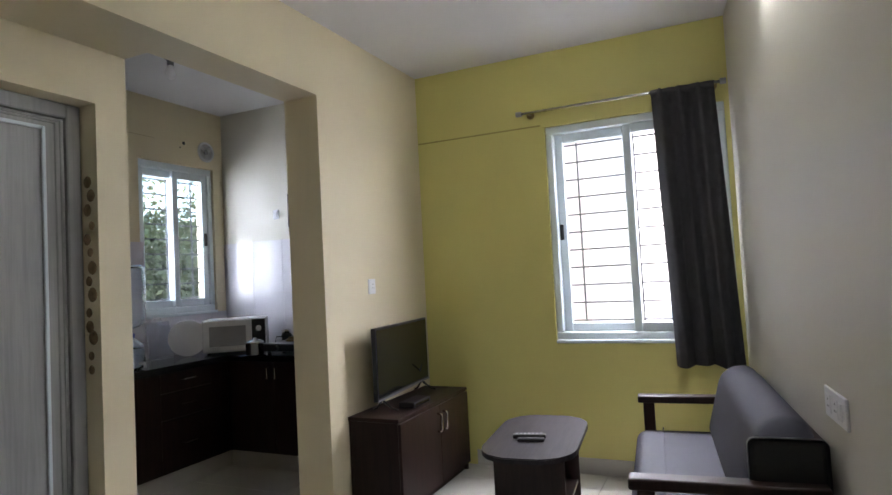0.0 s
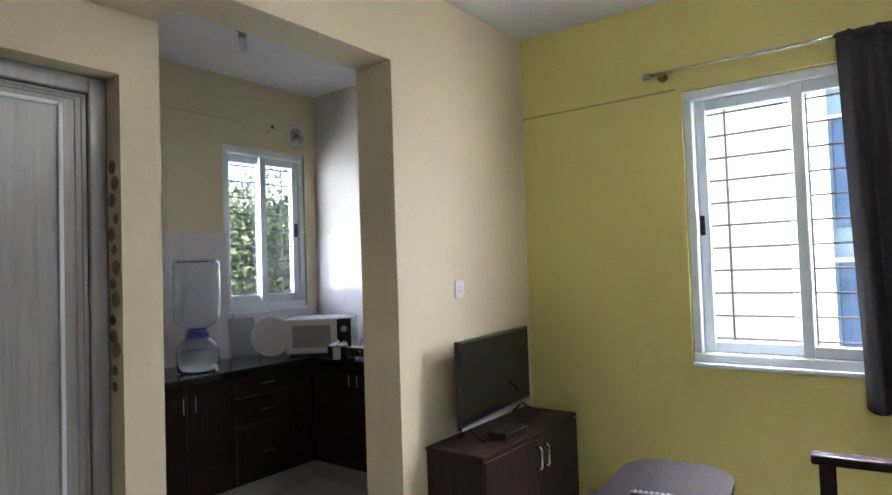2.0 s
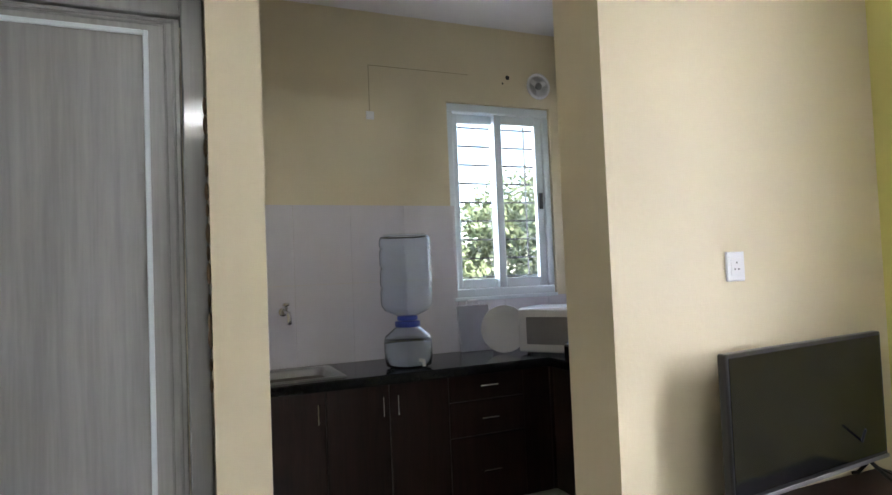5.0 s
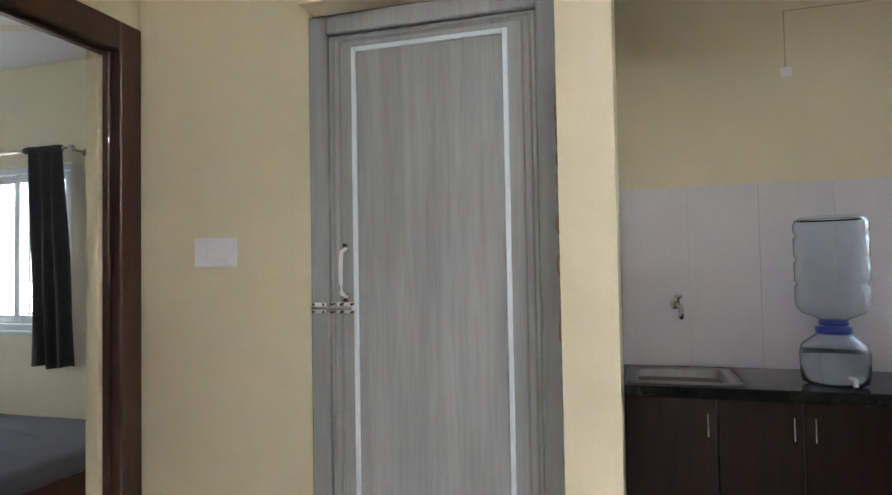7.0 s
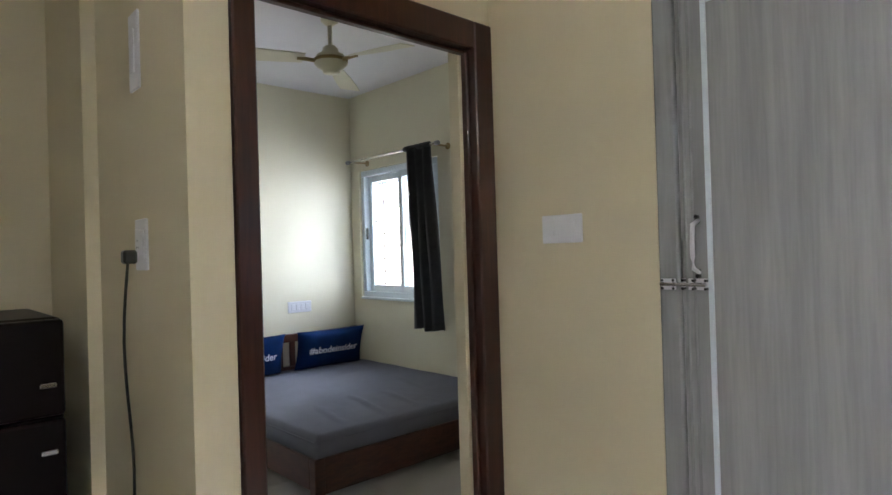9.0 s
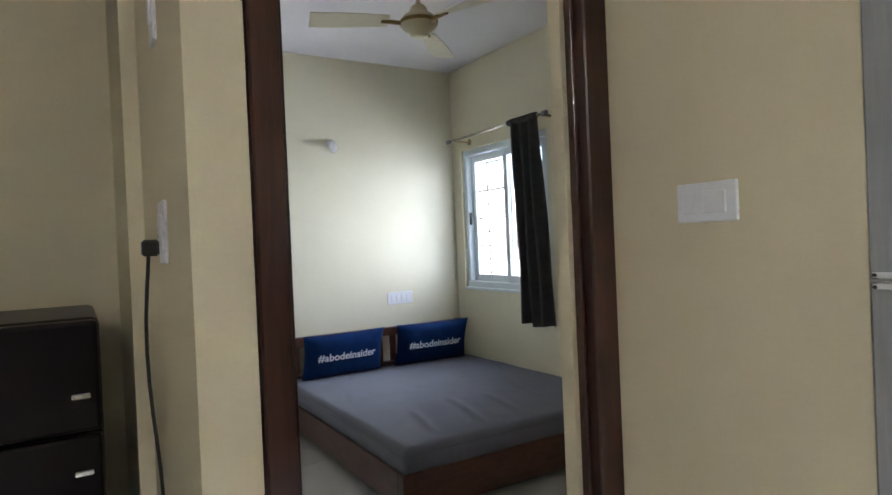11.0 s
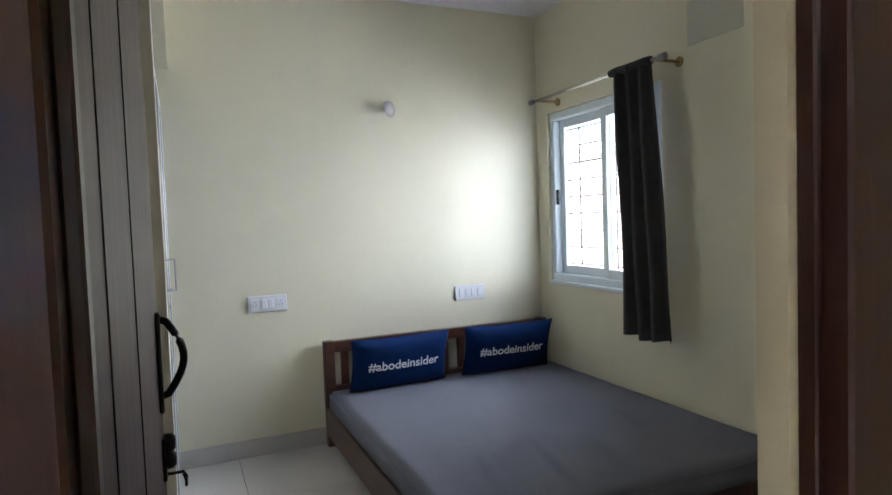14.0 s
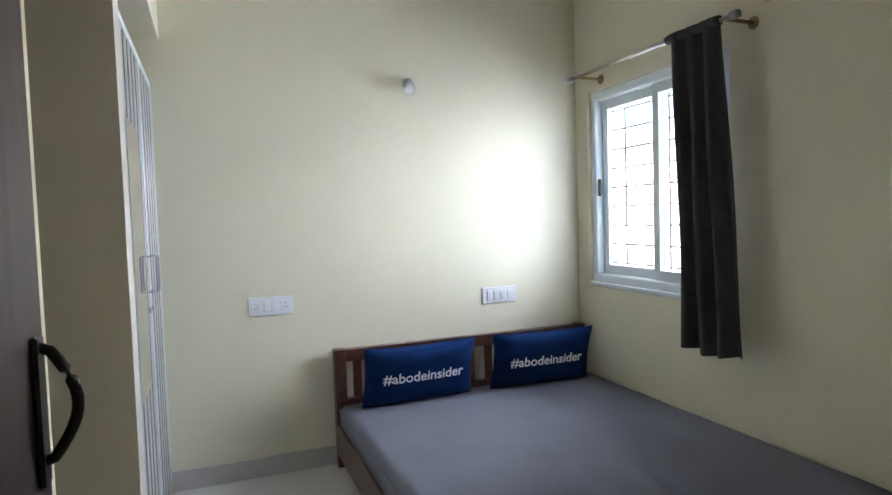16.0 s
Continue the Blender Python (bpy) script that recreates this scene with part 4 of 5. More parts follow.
def oven():
    t = thing("microwave_oven", (-1.30, 3.25, CT), "white microwave oven in the corner of the worktop", "microwave")
    piv = (-1.41, 3.27, CT)
    rot = Matrix.Rotation(radians(38), 3, "Z")
    def tr(bm):
        bmesh.ops.rotate(bm, verts=bm.verts, cent=piv, matrix=rot)
        return bm
    x0, x1, y0, y1, z0, z1 = -1.63, -1.19, 3.11, 3.41, CT + 0.012, CT + 0.245
    part("case", tr(box(x0, x1, y0, y1, z0, z1, 0.008, seg=2)), CERAMIC, t)
    d = part("door", tr(box(x0 + 0.006, x1 - 0.10, y0 - 0.018, y0, z0 + 0.006, z1 - 0.006, 0.004)), CERAMIC, t)
    part("door_window", tr(box(x0 + 0.05, x1 - 0.14, y0 - 0.020, y0 - 0.0175, z0 + 0.045, z1 - 0.045)), STEEL, d, "grey door window")
    part("panel", tr(box(x1 - 0.098, x1 - 0.006, y0 - 0.014, y0, z0 + 0.006, z1 - 0.006, 0.003)), DARKP, t, "dark control panel")
    for k in (0.06, 0.16):
        part("knob", tr(lathe([(0.02, 0), (0.019, -0.015), (0.014, -0.017)], (x1 - 0.052, y0 - 0.014, z0 + k), "y", 18)), PLASTICW, t)
    for x in (x0 + 0.04, x1 - 0.04):
        for y in (y0 + 0.04, y1 - 0.04):
            part("foot", tr(tube([(x, y, CT), (x, y, z0)], 0.012, n=10)), DARKP, t)
    p = thing("plate", (-1.56, 2.93, CT), "round white plate leaning against the oven", "plate")
    bm = lathe([(0.05, 0.0), (0.052, 0.004), (0.09, 0.010), (0.128, 0.017), (0.130, 0.020), (0.126, 0.021), (0.088, 0.014), (0.05, 0.008)], (0, 0, 0), "z", 40)
    m = Matrix.Translation((-1.60, 2.985, CT + 0.128)) @ Matrix.Rotation(radians(-38), 4, "Z") @ Matrix.Rotation(radians(80), 4, "Y")
    bmesh.ops.transform(bm, matrix=m, verts=bm.verts)
    part("dish", bm, CERAMIC, p, smooth=True)
    c = thing("chopping_board", (-1.76, 2.80, CT), "translucent white chopping board leaning on the tiles", "chopping board")
    bm = box(-0.006, 0.006, -0.10, 0.10, 0.0, 0.26, 0.005, seg=2)
    bmesh.ops.transform(bm, matrix=Matrix.Translation((XK + 0.06, 2.88, CT + 0.002)) @ Matrix.Rotation(radians(-9), 4, "Y"), verts=bm.verts)
    part("board", bm, BOARD, c)
    part("grip", tube([(XK + 0.018, 2.84, CT + 0.26), (XK + 0.016, 2.85, CT + 0.285), (XK + 0.016, 2.91, CT + 0.285), (XK + 0.018, 2.92, CT + 0.26)], 0.006, n=8), PLASTICW, c)
    st = thing("gas_hob", (-0.75, 3.27, CT), "dark two-burner gas hob on the worktop", "hob")
    part("body", box(-1.02, -0.48, 3.10, 3.44, CT + 0.02, CT + 0.075, 0.008, seg=2), DARKP, st)
    for x in (-0.98, -0.52):
        for y in (3.13, 3.41):
            part("foot", tube([(x, y, CT), (x, y, CT + 0.02)], 0.014, n=10), DARKP, st)
    for x in (-0.89, -0.61):
        b = part("burner", lathe([(0.05, 0), (0.05, 0.012), (0.032, 0.02), (0.03, 0.03)], (x, 3.27, CT + 0.075), n=24), BRASS, st, "brass burner ring")
        for a in range(4):
            c_, s_ = math.cos(a * 1.5708 + 0.78), math.sin(a * 1.5708 + 0.78)
            part("pan_support", tube([(x + 0.12 * c_, 3.27 + 0.12 * s_, CT + 0.076), (x + 0.11 * c_, 3.27 + 0.11 * s_, CT + 0.112), (x + 0.03 * c_, 3.27 + 0.03 * s_, CT + 0.112)], 0.004, n=6), IRON, b)
        part("knob", lathe([(0.018, 0), (0.016, -0.018)], (x, 3.10, CT + 0.045), "y", 16), DARKP, st)
    pot = thing("steel_pot", (-1.08, 3.16, CT), "small steel pot with a lid beside the oven", "pot")
    part("body", lathe([(0.055, 0.0), (0.062, 0.008), (0.064, 0.08), (0.068, 0.083), (0.062, 0.083), (0.06, 0.01)], (-1.075, 3.09, CT), n=30), CHROME, pot, smooth=True)
    part("lid", lathe([(0.066, 0.084), (0.05, 0.098), (0.015, 0.104), (0.014, 0.118), (0.004, 0.12)], (-1.075, 3.09, CT), n=30), CHROME, pot, smooth=True)
    sp = thing("spice_jar", (-1.13, 3.45, CT), "small dark spice jar with a steel lid", "jar")
    part("jar", lathe([(0.035, 0), (0.037, 0.01), (0.037, 0.10), (0.03, 0.11)], (-1.12, 3.48, CT), n=20), DARKP, sp, smooth=True)
    part("lid", lathe([(0.033, 0.11), (0.033, 0.135), (0.03, 0.138)], (-1.12, 3.48, CT), n=20), CHROME, sp, smooth=True)


kitchen()
water_bottle()
oven()


def vent_fan():
    t = thing("exhaust_vent", (XK, 3.395, 2.370), "round white exhaust vent high on the kitchen wall", "vent")
    part("ring", lathe([(0.075, 0), (0.082, 0.006), (0.08, 0.014), (0.062, 0.016), (0.058, 0.008), (0.058, 0.0)], (XK, 3.395, 2.370), "x", 36), CERAMIC, t, smooth=True)
    part("hub", lathe([(0.022, 0.004), (0.022, 0.014), (0.014, 0.018)], (XK, 3.395, 2.370), "x", 20), STEEL, t, "grey hub")
    for k in range(3):
        a = k * 2.0944 + 0.5
        bm = box(-0.003, 0.003, 0.018, 0.058, -0.014, 0.014)
        bmesh.ops.transform(bm, matrix=Matrix.Translation((XK + 0.007, 3.395, 2.370)) @ Matrix.Rotation(a, 4, "X"), verts=bm.verts)
        part("blade", bm, CERAMIC, t)


def bulb_holder(at, axis, out, label, name="wall_bulb"):
    x, y, z = at
    t = thing(name, at, label, "light fitting")
    if axis == "z":
        part("holder", lathe([(0.035, 0), (0.035, -0.02), (0.02, -0.03), (0.02, -0.06)], at, "z", 20), STEEL, t, "dark grey holder", smooth=True)
        part("bulb", lathe([(0.014, -0.06), (0.024, -0.09), (0.03, -0.115), (0.022, -0.14), (0.004, -0.147)], at, "z", 20), BULB, t, "clear glass bulb", smooth=True)
    else:
        part("holder", lathe([(0.03, 0), (0.03, out * 0.012), (0.018, out * 0.02), (0.018, out * 0.045)], at, "y" if axis == "y" else "x", 20), PLASTICW, t, "white holder", smooth=True)
        part("bulb", lathe([(0.012, 0.0), (0.026, -0.03), (0.032, -0.055), (0.022, -0.08), (0.004, -0.088)], (x, y + out * 0.045, z + 0.015), "z", 20), BULB, t, "frosted glass bulb", smooth=True)


vent_fan()
wc = thing("wall_clock", (-1.02, YK, 1.72), "dark square clock seen edge-on on the kitchen wall", "clock")
part("case", box(-1.115, -0.93, YK - 0.03, YK, 1.72, 1.98, 0.006, seg=2), DARKP, wc)
part("face", box(-1.095, -0.95, YK - 0.0325, YK - 0.030, 1.745, 1.955), SCREEN, wc)
bulb_holder((-1.035, 2.415, ZC), "z", 1, "bare glass bulb in a dark holder on the kitchen ceiling", "ceiling_bulb")
bulb_holder((-0.835, YB, 2.045), "y", 1, "bare glass bulb in a white holder on the bedroom wall")


def small_marks():
    t = thing("conduit_mark", (XK, 2.32, 2.12), "faint brown cable groove on the kitchen wall", "mark")
    part("groove", box(XK, XK + 0.0015, 2.315, 2.92, 2.400, 2.404), MARK, t)
    part("groove", box(XK, XK + 0.0015, 2.315, 2.319, 2.14, 2.400), MARK, t)
    s = thing("wall_point", (XK, 2.32, 2.10), "small white cable point on the kitchen wall", "socket")
    part("cap", box(XK, XK + 0.01, 2.295, 2.34, 2.10, 2.145, 0.003), PLASTICW, s)
    h = thing("wall_hole", (XK, 3.185, 2.408), "small dark chipped hole in the kitchen wall", "mark")
    for y, z, r in ((3.185, 2.408, 0.014), (3.15, 2.37, 0.007), (3.33, 2.36, 0.006), (3.39, 2.325, 0.008)):
        part("chip", lathe([(r, 0), (r * 0.8, 0.001)], (XK, y, z), "x", 9), DARKP, h)
    g = thing("wall_groove", (0.4, YW, 2.23), "faint horizontal plaster line on the yellow wall", "mark")
    part("groove", box(0.003, 0.90, YW - 0.002, YW, 2.219, 2.229), material("dull_yellow_line", (0.34, 0.30, 0.10), 0.8, vary=0.1), g)
    v = thing("blocked_vent", (XB, -1.55, 2.0), "flat rectangular filled patch high on the bedroom wall", "vent")
    part("panel", box(XB, XB + 0.006, -1.72, -1.40, 2.13, 2.34, 0.002), PATCH, v)


small_marks()


# bedroom
def ceiling_fan():
    cx, cy, z = -0.735, -1.50, 2.42
    t = thing("ceiling_fan", (cx, cy, ZC), "ivory three-blade ceiling fan with a brass band", "ceiling fan")
    part("canopy", lathe([(0.055, ZC - z), (0.052, ZC - z - 0.05), (0.02, ZC - z - 0.075)], (cx, cy, z), n=28), FANM, t, smooth=True)
    part("rod", tube([(cx, cy, ZC), (cx, cy, z + 0.05)], 0.013, n=12), FANM, t, smooth=True)
    m = part("motor", lathe([(0.03, 0.085), (0.045, 0.07), (0.05, 0.045), (0.08, 0.03), (0.098, 0.005), (0.098, -0.02), (0.075, -0.045), (0.05, -0.055), (0.045, -0.075), (0.01, -0.08)], (cx, cy, z), n=36), FANM, t, smooth=True)
    part("trim_band", lathe([(0.099, 0.006), (0.101, 0.0), (0.101, -0.008), (0.099, -0.014)], (cx, cy, z), n=36), BRASS, m, "brass band", smooth=True)
    for k in range(3):
        a = radians(-15 + 120 * k)
        c, s = math.cos(a), math.sin(a)
        b = bmesh.new()
        rows = []
        for i in range(9):
            r = 0.16 + (0.56 - 0.16) * i / 8
            w = 0.045 + 0.022 * math.sin(min(1, i / 6) * 1.57)
            zt = 0.0 - 0.02 * i / 8
            rows.append([b.verts.new((cx + r * c - q * w * s, cy + r * s + q * w * c, z - 0.005 + zt + q * 0.012 + e)) for q, e in ((-1, 0), (1, 0), (1, 0.004), (-1, 0.004))])
        for p, q in zip(rows, rows[1:]):
            for n in range(4):
                b.faces.new((p[n], p[(n + 1) % 4], q[(n + 1) % 4], q[n]))
        b.faces.new(rows[0][::-1])
        b.faces.new(rows[-1])
        bl = part("blade", b, FANM, t)
        part("blade_arm", tube([(cx + 0.09 * c, cy + 0.09 * s, z - 0.01), (cx + 0.20 * c, cy + 0.20 * s, z - 0.006)], 0.012, n=8), BRASS, bl, "brass arm")


def bed():
    x0, x1, y0, y1 = -1.905, -0.36, -3.02, -1.16
    t = thing("bed", ((x0 + x1) / 2, (y0 + y1) / 2, 0), "dark wooden double bed with a slatted headboard in the corner", "bed")
    for x in (x0, x1 - 0.06):
        bevelled("head_post", (x, x + 0.06, y0 - 0.05, y0 + 0.01, 0.0, 0.63), BEDWOOD, t, bevel=0.005)
        bevelled("leg", (x, x + 0.06, y1 - 0.06, y1, 0.0, 0.235), BEDWOOD, t, bevel=0.005)
    bevelled("mid_post", ((x0 + x1) / 2 - 0.03, (x0 + x1) / 2 + 0.03, y0 - 0.045, y0, 0.20, 0.56), BEDWOOD, t)
    bevelled("head_rail", (x0 + 0.06, x1 - 0.06, y0 - 0.045, y0, 0.56, 0.625), BEDWOOD, t)
    bevelled("head_rail", (x0 + 0.06, x1 - 0.06, y0 - 0.045, y0, 0.30, 0.36), BEDWOOD, t)
    for k in range(4):
        for s in (0, 1):
            xx = x0 + 0.16 + k * 0.155 + s * (x1 - x0) / 2
            bevelled("slat", (xx, xx + 0.045, y0 - 0.035, y0 - 0.012, 0.36, 0.56), BEDWOOD, t, bevel=0.002, seg=1)
    bevelled("side_rail", (x1 - 0.03, x1, y0 + 0.01, y1 - 0.06, 0.07, 0.235), BEDWOOD, t, bevel=0.004)
    bevelled("side_rail", (x0, x0 + 0.03, y0 + 0.01, y1 - 0.06, 0.07, 0.235), BEDWOOD, t, bevel=0.004)
    bevelled("foot_rail", (x0 + 0.06, x1 - 0.06, y1 - 0.03, y1, 0.05, 0.235), BEDWOOD, t, bevel=0.004)
    bevelled("base_board", (x0 + 0.03, x1 - 0.03, y0 + 0.01, y1 - 0.03, 0.19, 0.208), BEDWOOD, t, bevel=0, seg=1)
    m = thing("mattress", ((x0 + x1) / 2, (y0 + y1) / 2, 0.21), "mattress in a creased dark grey sheet on the wooden bed", "mattress")
    X0, X1, Y0, Y1, Z0, Z1 = x0 + 0.005, x1 - 0.015, y0 + 0.015, y1 - 0.015, 0.2085, 0.345
    bm = bmesh.new()
    nx, ny = 70, 90
    creases = ((-0.62, -1.30, -0.72, -1.75, 0.008), (-0.90, -1.25, -1.02, -1.85, 0.009), (-1.16, -1.30, -1.24, -1.80, 0.008), (-0.52, -2.1, -0.62, -2.35, 0.005), (-1.45, -1.5, -1.6, -2.1, 0.004))
    top = []
    for i in range(nx + 1):
        col = []
        for j in range(ny + 1):
            x, y = X0 + (X1 - X0) * i / nx, Y0 + (Y1 - Y0) * j / ny
            e = min(x - X0, X1 - x, y - Y0, Y1 - y)
            z = Z1 - 0.03 * max(0, 1 - e / 0.035) ** 2
            z += 0.003 * noise.noise(Vector((x * 4, y * 4, 0))) + 0.0018 * noise.noise(Vector((x * 15, y * 11, 3)))
            for ax, ay, bx_, by_, h in creases:
                d = Vector((bx_ - ax, by_ - ay))
                p = Vector((x - ax, y - ay))
                u = max(0, min(1, p.dot(d) / d.dot(d)))
                q = (p - u * d).length
                z += 1.6 * h * math.exp(-(q / 0.016) ** 2) * (1 - abs(2 * u - 1) ** 3)
            col.append(bm.verts.new((x, y, z)))
        top.append(col)
    for i in range(nx):
        for j in range(ny):
            bm.faces.new((top[i][j], top[i + 1][j], top[i + 1][j + 1], top[i][j + 1]))
    loop = [top[i][0] for i in range(nx + 1)] + [top[nx][j] for j in range(1, ny + 1)] + [top[i][ny] for i in range(nx - 1, -1, -1)] + [top[0][j] for j in range(ny - 1, 0, -1)]
    low = [bm.verts.new((v.co.x, v.co.y, Z0)) for v in loop]
    for k in range(len(loop)):
        bm.faces.new((loop[k], loop[(k + 1) % len(loop)], low[(k + 1) % len(loop)], low[k]))
    bm.faces.new(low)
    part("sheet", bm, SHEET, m, smooth=True)
    g = 0.012
    seam = [(X0 - 0.001, Y0 + g, 0.315), (X0 + g, Y0 - 0.001, 0.315), (X1 - g, Y0 - 0.001, 0.315), (X1 + 0.001, Y0 + g, 0.315), (X1 + 0.001, Y1 - g, 0.315), (X1 - g, Y1 + 0.001, 0.315), (X0 + g, Y1 + 0.001, 0.315), (X0 - 0.001, Y1 - g, 0.315), (X0 - 0.001, Y0 + g, 0.315)]
    part("piping", tube(seam, 0.004, n=8), SHEET, m, smooth=True)


def pillow(cx, cy, turn, lean, label, seed):
    w, h, th = 0.62, 0.335, 0.065
    rnd = random.Random(seed)
    t = thing("pillow", (cx, cy, 0.356), label, "pillow", "pillows on the bed")
    mat = Matrix.Translation((cx, cy, 0.337)) @ Matrix.Rotation(radians(turn), 4, "Z") @ Matrix.Rotation(radians(lean), 4, "X")
    bm = bmesh.new()
    nx, nz = 30, 20
    grids = []
    for s in (1, -1):
        g = []
        for i in range(nx + 1):
            col = []
            for j in range(nz + 1):
                u, v = 2 * i / nx - 1, 2 * j / nz - 1
                f = max(0.0, (1 - u ** 4) * (1 - v ** 4)) ** 0.6
                x = w / 2 * u * (1 - 0.045 * (1 - v * v))
                z = h / 2 + h / 2 * v * (1 - 0.07 * (1 - u * u))
                y = s * th * f + 0.006 * noise.noise(Vector((u * 3 + seed, v * 3, s)))
                col.append(bm.verts.new((x, -y, z)))
            g.append(col)
        grids.append(g)
        for i in range(nx):
            for j in range(nz):
                q = (g[i][j], g[i + 1][j], g[i + 1][j + 1], g[i][j + 1])
                bm.faces.new(q if s == 1 else q[::-1])
    bmesh.ops.remove_doubles(bm, verts=bm.verts, dist=0.0035)
    bmesh.ops.transform(bm, matrix=mat, verts=bm.verts)
    part("cover", bm, NAVY, t, smooth=True)
    # printed word
    cu = bpy.data.curves.new("print", "FONT")
    cu.body = "#abodeinsider"
    cu.size = 0.076
    cu.extrude = 0.0006
    cu.offset = 0.001
    cu.align_x, cu.align_y = "CENTER", "CENTER"
    tmp = new("print_source", cu)
    dg = bpy.context.evaluated_depsgraph_get()
    me = bpy.data.meshes.new_from_object(tmp.evaluated_get(dg))
    bpy.data.objects.remove(tmp)
    bm = bmesh.new()
    bm.from_mesh(me)
    bmesh.ops.subdivide_edges(bm, edges=[e for e in bm.edges if e.calc_length() > 0.02], cuts=1)
    for v in bm.verts:
        X, Z = -v.co.x, v.co.y + h * 0.54
        u, q = X / (w / 2), Z / (h / 2) - 1
        f = max(0.0, (1 - u ** 4) * (1 - q ** 4)) ** 0.6
        v.co = Vector((X, th * f + 0.006 + v.co.z, Z))
    bmesh.ops.transform(bm, matrix=mat, verts=bm.verts)
    part("print", bm, PRINT, t, "white printed word")


ceiling_fan()
bed()
pillow(-0.775, -2.90, 2, -14, "navy blue pillow with a white printed word against the headboard", 2)
pillow(-1.505, -2.89, -3, -14, "navy blue pillow with a white printed word against the headboard", 7)


def wardrobe():
    x, y0, y1, h = 0.45, YB, -2.0, 1.99
    t = thing("wardrobe", (x + 0.2, (y0 + y1) / 2, 0), "built-in wardrobe with grey wood-grain plastic doors and white edging", "wardrobe")
    part("carcass", box(x + 0.02, 1.09, y0 + 0.002, y1 - 0.002, 0.0, h - 0.02), GREYFRAME, t)
    for a, b, hs in ((y0 + 0.004, (y0 + y1) / 2 - 0.002, 1), ((y0 + y1) / 2 + 0.002, y1 - 0.004, -1)):
        d = part("door", box(x, x + 0.02, a, b, 0.06, h - 0.03, 0.002), GREYDOOR, t)
        for q in ((a, a + 0.012), (b - 0.012, b)):
            part("edge_strip", box(x - 0.004, x, q[0], q[1], 0.06, h - 0.03, 0.001), UPVC, d, "white edge strip")
        for k in range(1, 5):
            yy = a + (b - a) * k / 5
            part("rib", box(x - 0.003, x, yy - 0.006, yy + 0.006, 0.07, h - 0.04, 0.001), GREYFRAME, d)
        yh = b - 0.04 if hs == 1 else a + 0.04
        part("handle", tube([(x, yh, 1.05), (x - 0.035, yh, 1.05), (x - 0.035, yh, 1.19), (x, yh, 1.19)], 0.004, n=6), STEEL, d, "thin steel bow handle")
        part("lock", lathe([(0.012, 0), (0.011, -0.006)], (x, yh, 0.98), "x", 12), STEEL, d, "small steel lock")
    part("top_strip", box(x - 0.002, x + 0.02, y0 + 0.004, y1 - 0.004, h - 0.028, h, 0.002), UPVC, t, "white top strip")
    part("mirror", box(x - 0.0055, x - 0.0035, -2.38, -2.04, 0.72, 1.66), material("mirror_glass", (0.9, 0.9, 0.9), 0.02, metal=1.0, vary=0.0, bump=0.0), t, "narrow mirror panel")


wardrobe()


# outside
def outside():
    bm = box(-80, 80, -80, 80, -6.4, -6.0)
    tagged(part("ground", bm, GROUND), "grey ground far below the windows", "ground", kind="structure")

    def block(name, x0, x1, y0, y1, z0, z1, mat, label, face, rows, cols, win):
        t = thing(name, ((x0 + x1) / 2, (y0 + y1) / 2, z0), label, "building")
        part("wall", box(x0, x1, y0, y1, z0, z1), mat, t)
        part("roof", box(x0 - 0.1, x1 + 0.1, y0 - 0.1, y1 + 0.1, z1, z1 + 0.25), RENDERW, t)
        for i in range(rows):
            for j in range(cols):
                z = z0 + 1.0 + i * (z1 - z0 - 1) / rows
                zh = (z1 - z0 - 1) / rows * 0.76
                if face == "-y":
                    w = (x1 - x0) / cols
                    a = x0 + w * j + 0.12 * w
                    f = part("window", box(a, a + 0.76 * w, y0 - 0.03, y0 + 0.02, z, z + zh), win, t)
                    part("window_frame", box(a - 0.05, a + 0.76 * w + 0.05, y0 - 0.05, y0 - 0.031, z + zh, z + zh + 0.08), RENDERW, f)
                else:
                    w = (y1 - y0) / cols
                    a = y0 + w * j + 0.12 * w
                    f = part("window", box(x1 - 0.02, x1 + 0.03, a, a + 0.76 * w, z, z + zh), win, t)
                    part("window_frame", box(x1 + 0.031, x1 + 0.05, a - 0.05, a + 0.76 * w + 0.05, z + zh, z + zh + 0.08), RENDERW, f)

    block("neighbour_building", -3.2, 0.93, 7.2, 12.0, -6.0, 9.0, RENDERW, "bright white rendered building facing the living room", "-y", 3, 1, RENDERP)
    block("neighbour_building", 0.2, 6.5, 12.5, 16.0, -6.4, 4.2, BLUEWH, "pale building with blue glazed strip windows", "-y", 4, 1, BLUEGL)
    block("neighbour_building", -12.0, -6.5, -14.0, -1.2, -6.0, 2.4, RENDERW, "white rendered building outside the bedroom window", "+x", 3, 3, RENDERP)


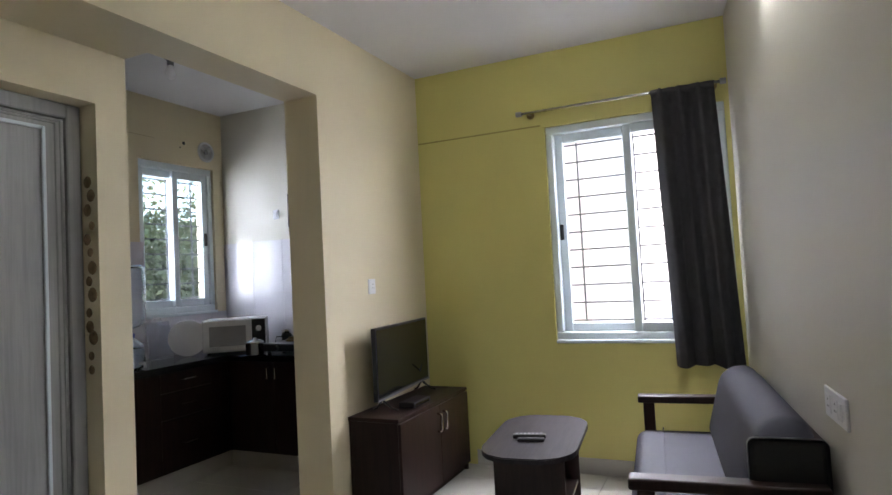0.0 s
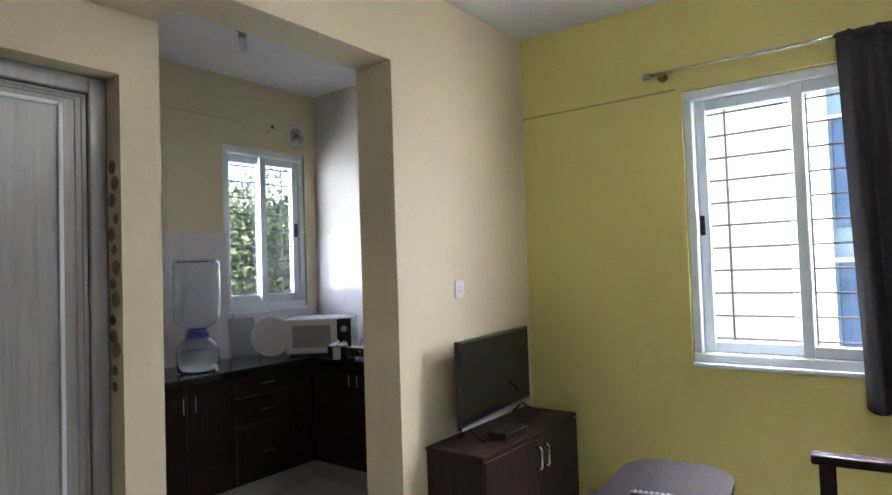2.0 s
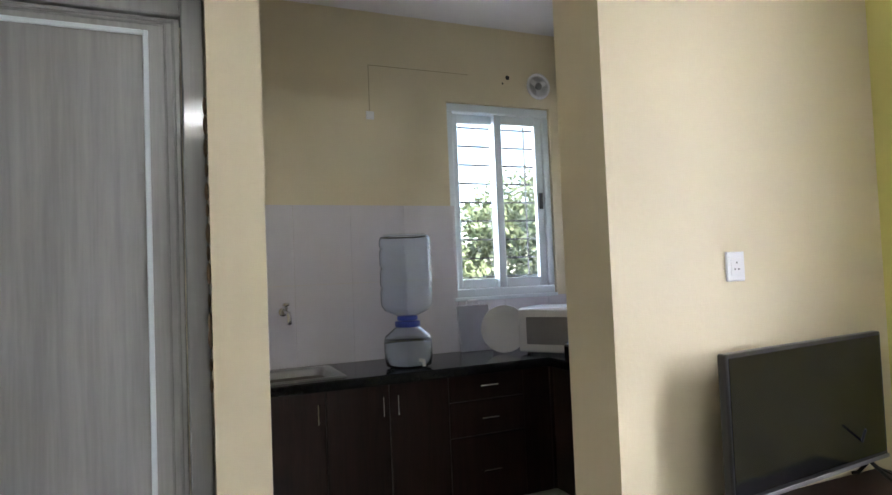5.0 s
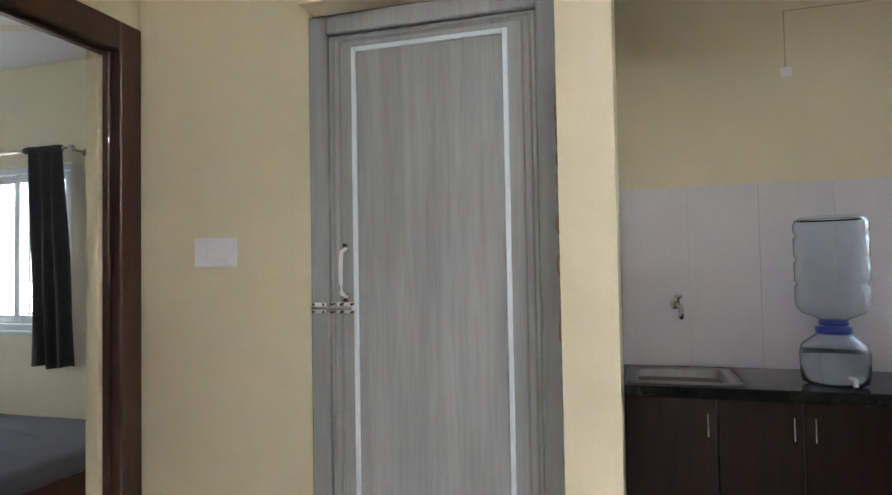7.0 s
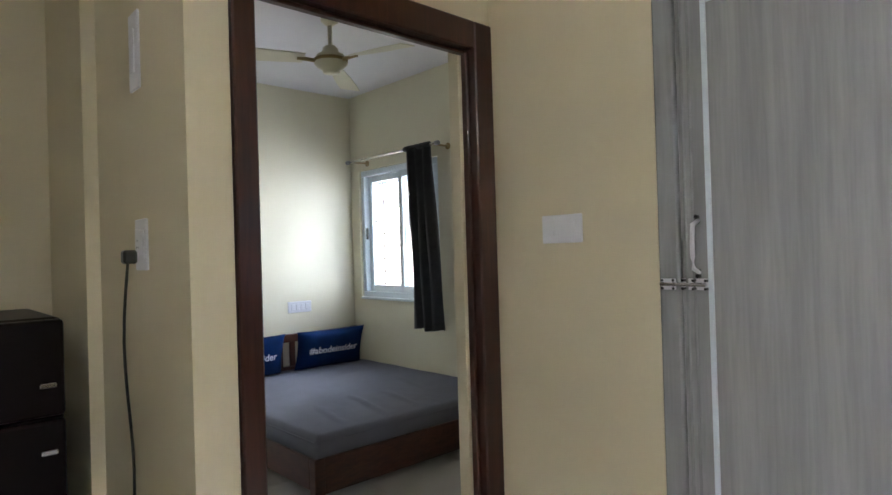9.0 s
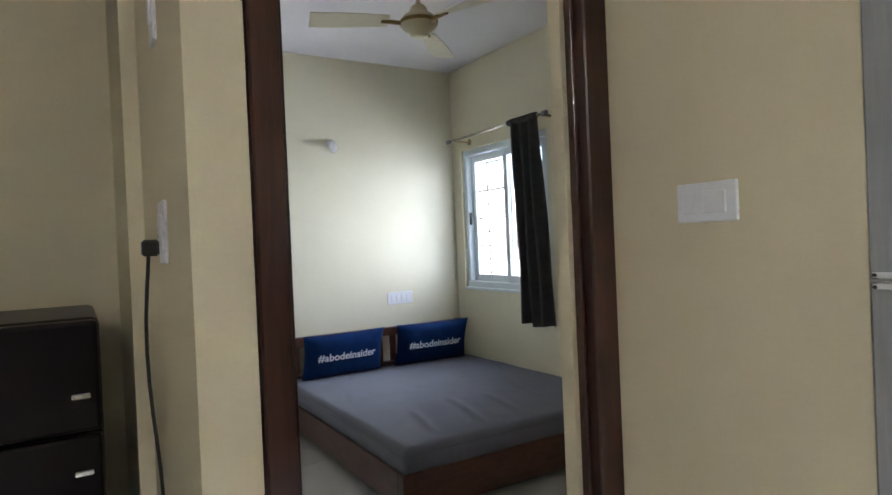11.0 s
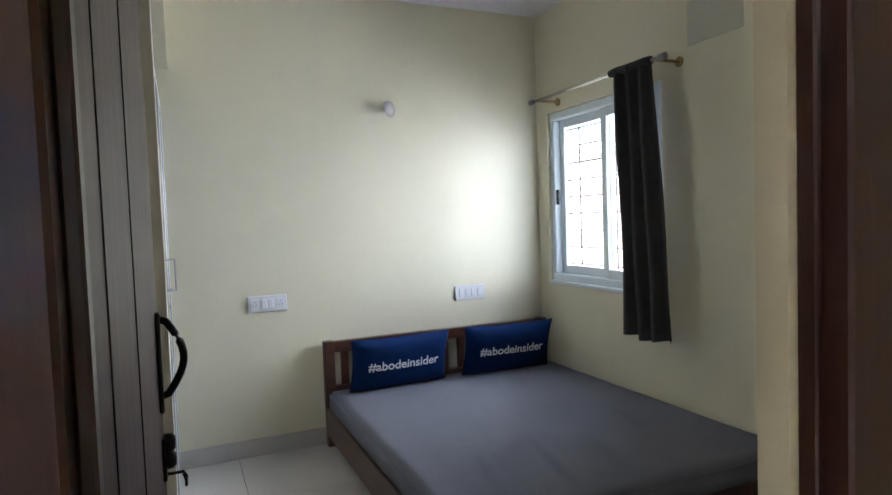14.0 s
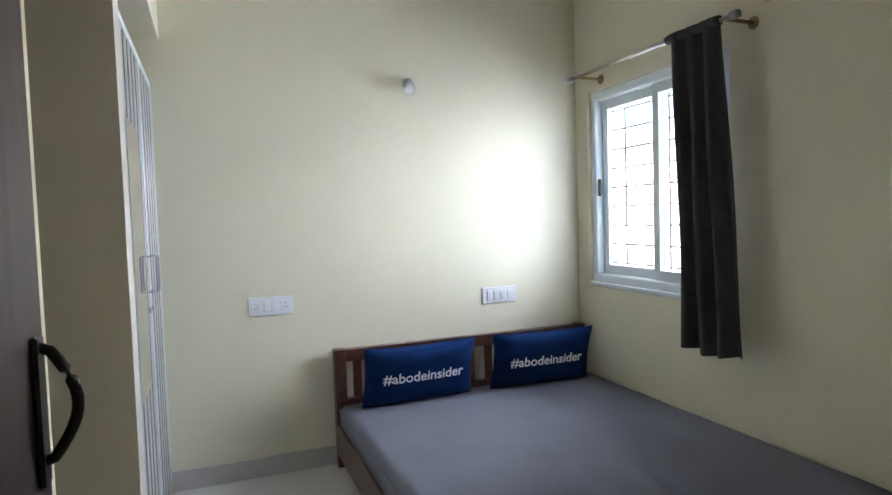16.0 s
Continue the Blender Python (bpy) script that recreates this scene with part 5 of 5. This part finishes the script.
def tree(x, y, z, h, r, seed):
    rnd = random.Random(seed)
    t = thing("tree", (x, y, z), "green leafy tree outside the kitchen window", "tree")
    pts = [(x + rnd.uniform(-0.1, 0.1) * k, y + rnd.uniform(-0.1, 0.1) * k, z + h * 0.6 * k / 4) for k in range(5)]
    bm = bmesh.new()
    for k in range(4):
        tube(pts[k:k + 2], 0.22 - 0.04 * k, bm=bm, n=8)
    for k in range(6):
        a = k * 1.05 + rnd.random()
        p = Vector(pts[2 + k % 3])
        tube([p, p + Vector((math.cos(a) * r * 0.5, math.sin(a) * r * 0.5, h * 0.22))], 0.05, bm=bm, n=6)
    part("trunk", bm, BARK, t)
    verts, faces = [], []
    clumps = [(Vector((x + rnd.uniform(-r, r) * 0.75, y + rnd.uniform(-r, r) * 0.75, z + h * rnd.uniform(0.55, 1.0))), rnd.uniform(0.25, 0.5) * r) for _ in range(26)]
    for c, cr in clumps:
        for _ in range(700):
            d = Vector((rnd.gauss(0, 1), rnd.gauss(0, 1), rnd.gauss(0, 1))).normalized() * cr * rnd.uniform(0.6, 1.05)
            p = c + d
            a = Vector((rnd.gauss(0, 1), rnd.gauss(0, 1), rnd.gauss(0, 1))).normalized() * 0.075
            b = a.cross(Vector((rnd.gauss(0, 1), rnd.gauss(0, 1), rnd.gauss(0, 1)))).normalized() * 0.035
            i = len(verts)
            verts += [tuple(p - a), tuple(p + b), tuple(p + a), tuple(p - b)]
            faces.append((i, i + 1, i + 2, i + 3))
    me = bpy.data.meshes.new("crown")
    me.from_pydata(verts, [], faces)
    me.materials.append(LEAF)
    ob = new("crown", me)
    ob.parent = t
    ob.location = -Vector((x, y, z))
    tagged(ob, kind="stuff")


outside()
tree(-8.5, 7.0, -6.0, 8.2, 2.4, 1)
tree(-11.0, 10.0, -6.0, 9.0, 2.8, 2)
tree(-9.5, 4.0, -6.0, 7.2, 2.2, 3)
tree(-13.0, 14.5, -6.0, 8.6, 3.0, 4)


# tiles, skirting and joints last
def lay(name, parent, x0, x1, y0, y1, size, mat, z, gap=0.003, cuts=()):
    nx, ny = math.ceil((x1 - x0) / size), math.ceil((y1 - y0) / size)
    shared = {}
    for i in range(nx):
        for j in range(ny):
            a, b = x0 + i * size, min(x0 + (i + 1) * size, x1)
            c, d = y0 + j * size, min(y0 + (j + 1) * size, y1)
            key = (round(b - a, 3), round(d - c, 3))
            if min(key) < 0.02:
                continue
            if key not in shared:
                bm = box(0, b - a - gap, 0, d - c - gap, z - 0.012, z)
                me = bpy.data.meshes.new(name)
                bmesh.ops.recalc_face_normals(bm, faces=bm.faces)
                bm.to_mesh(me)
                bm.free()
                me.materials.append(mat)
                shared[key] = me
            ob = new(name, shared[key])
            ob.parent = parent
            ob.location = (a - parent.location.x, c - parent.location.y, 0)


fl = thing("floor", (0, 0, 0), "glossy off-white vitrified tile floor", "floor", kind="structure")
lay("tile", fl, XK, XR + 0.6, 1.587, YK, 0.60, FLOORM, 0.0)
lay("tile", fl, 0.0, XR + 0.6, YK, YW, 0.60, FLOORM, 0.0)
lay("tile", fl, DX, XR + 0.6, NB, 1.587, 0.60, FLOORM, 0.0)
lay("tile", fl, DX, XR + 0.6, -2.2, NB, 0.60, FLOORM, 0.0)
lay("tile", fl, XB, DX, YB, NB - 0.1, 0.60, FLOORM, 0.0)
lay("tile", fl, DX, XR + 0.6, YB, -2.2, 0.60, FLOORM, 0.0)

structure("baseboard", [(0.318 + 0.02, XR - 0.001, YW - 0.012, YW, 0.001, 0.1), (0, 0.012, 2.46, 2.69, 0.001, 0.1), (DX, DX + 0.012, NB + 0.013, 0.655, 0.001, 0.1), (XB + 0.012, 0.45, YB, YB + 0.012, 0.001, 0.1), (XB, XB + 0.012, YB + 0.012, -0.2, 0.001, 0.1), (0.54, NX, NB, NB + 0.012, 0.001, 0.1), (NX, NX + 0.012, -0.83, NB, 0.001, 0.1)], SKIRT, "grey tiled skirting along the walls", "skirting")
for a in np.linspace(-2.1, YW - 0.7, 8):
    b = float(a)
    bm = box(-0.012, 0.0, 0.0, 0.685, 0.001, 0.1)
    bmesh.ops.transform(bm, verts=bm.verts, matrix=Matrix.Translation((sofa_wall(b), b, 0)) @ Matrix.Rotation(math.atan(SKEW), 4, "Z"))
    tagged(part("baseboard", bm, SKIRT), "grey tiled skirting along the skewed wall", "skirting", kind="structure")


def wall_tiles():
    back = thing("wall_tiling", (XK, 1.59, CT), "glossy pale wall tiles above the worktop", "tiling", kind="structure")
    size_y, size_z = 0.30, 0.415
    def tile(b):
        bm = box(*b)
        part("tile", bm, TILEM, back)
    y = 1.589
    while y < 2.798:
        yb = min(y + size_y, 2.798)
        for k in range(2):
            tile((XK, XK + 0.008, y, yb - 0.0015, CT + 0.001 + k * size_z, CT + (k + 1) * size_z - 0.0005))
        y += size_y
    for a, b in ((2.80, 3.10), (3.10, 3.40), (3.40, YK - 0.009)):
        tile((XK, XK + 0.008, a, b - 0.0015, CT + 0.001, 1.09))
    x = XK
    while x < -0.225:
        xb = min(x + size_y, -0.222)
        for k in range(2):
            tile((x, xb - 0.0015, YK - 0.008, YK, CT + 0.001 + k * size_z, CT + (k + 1) * size_z - 0.0005))
        x += size_y


wall_tiles()
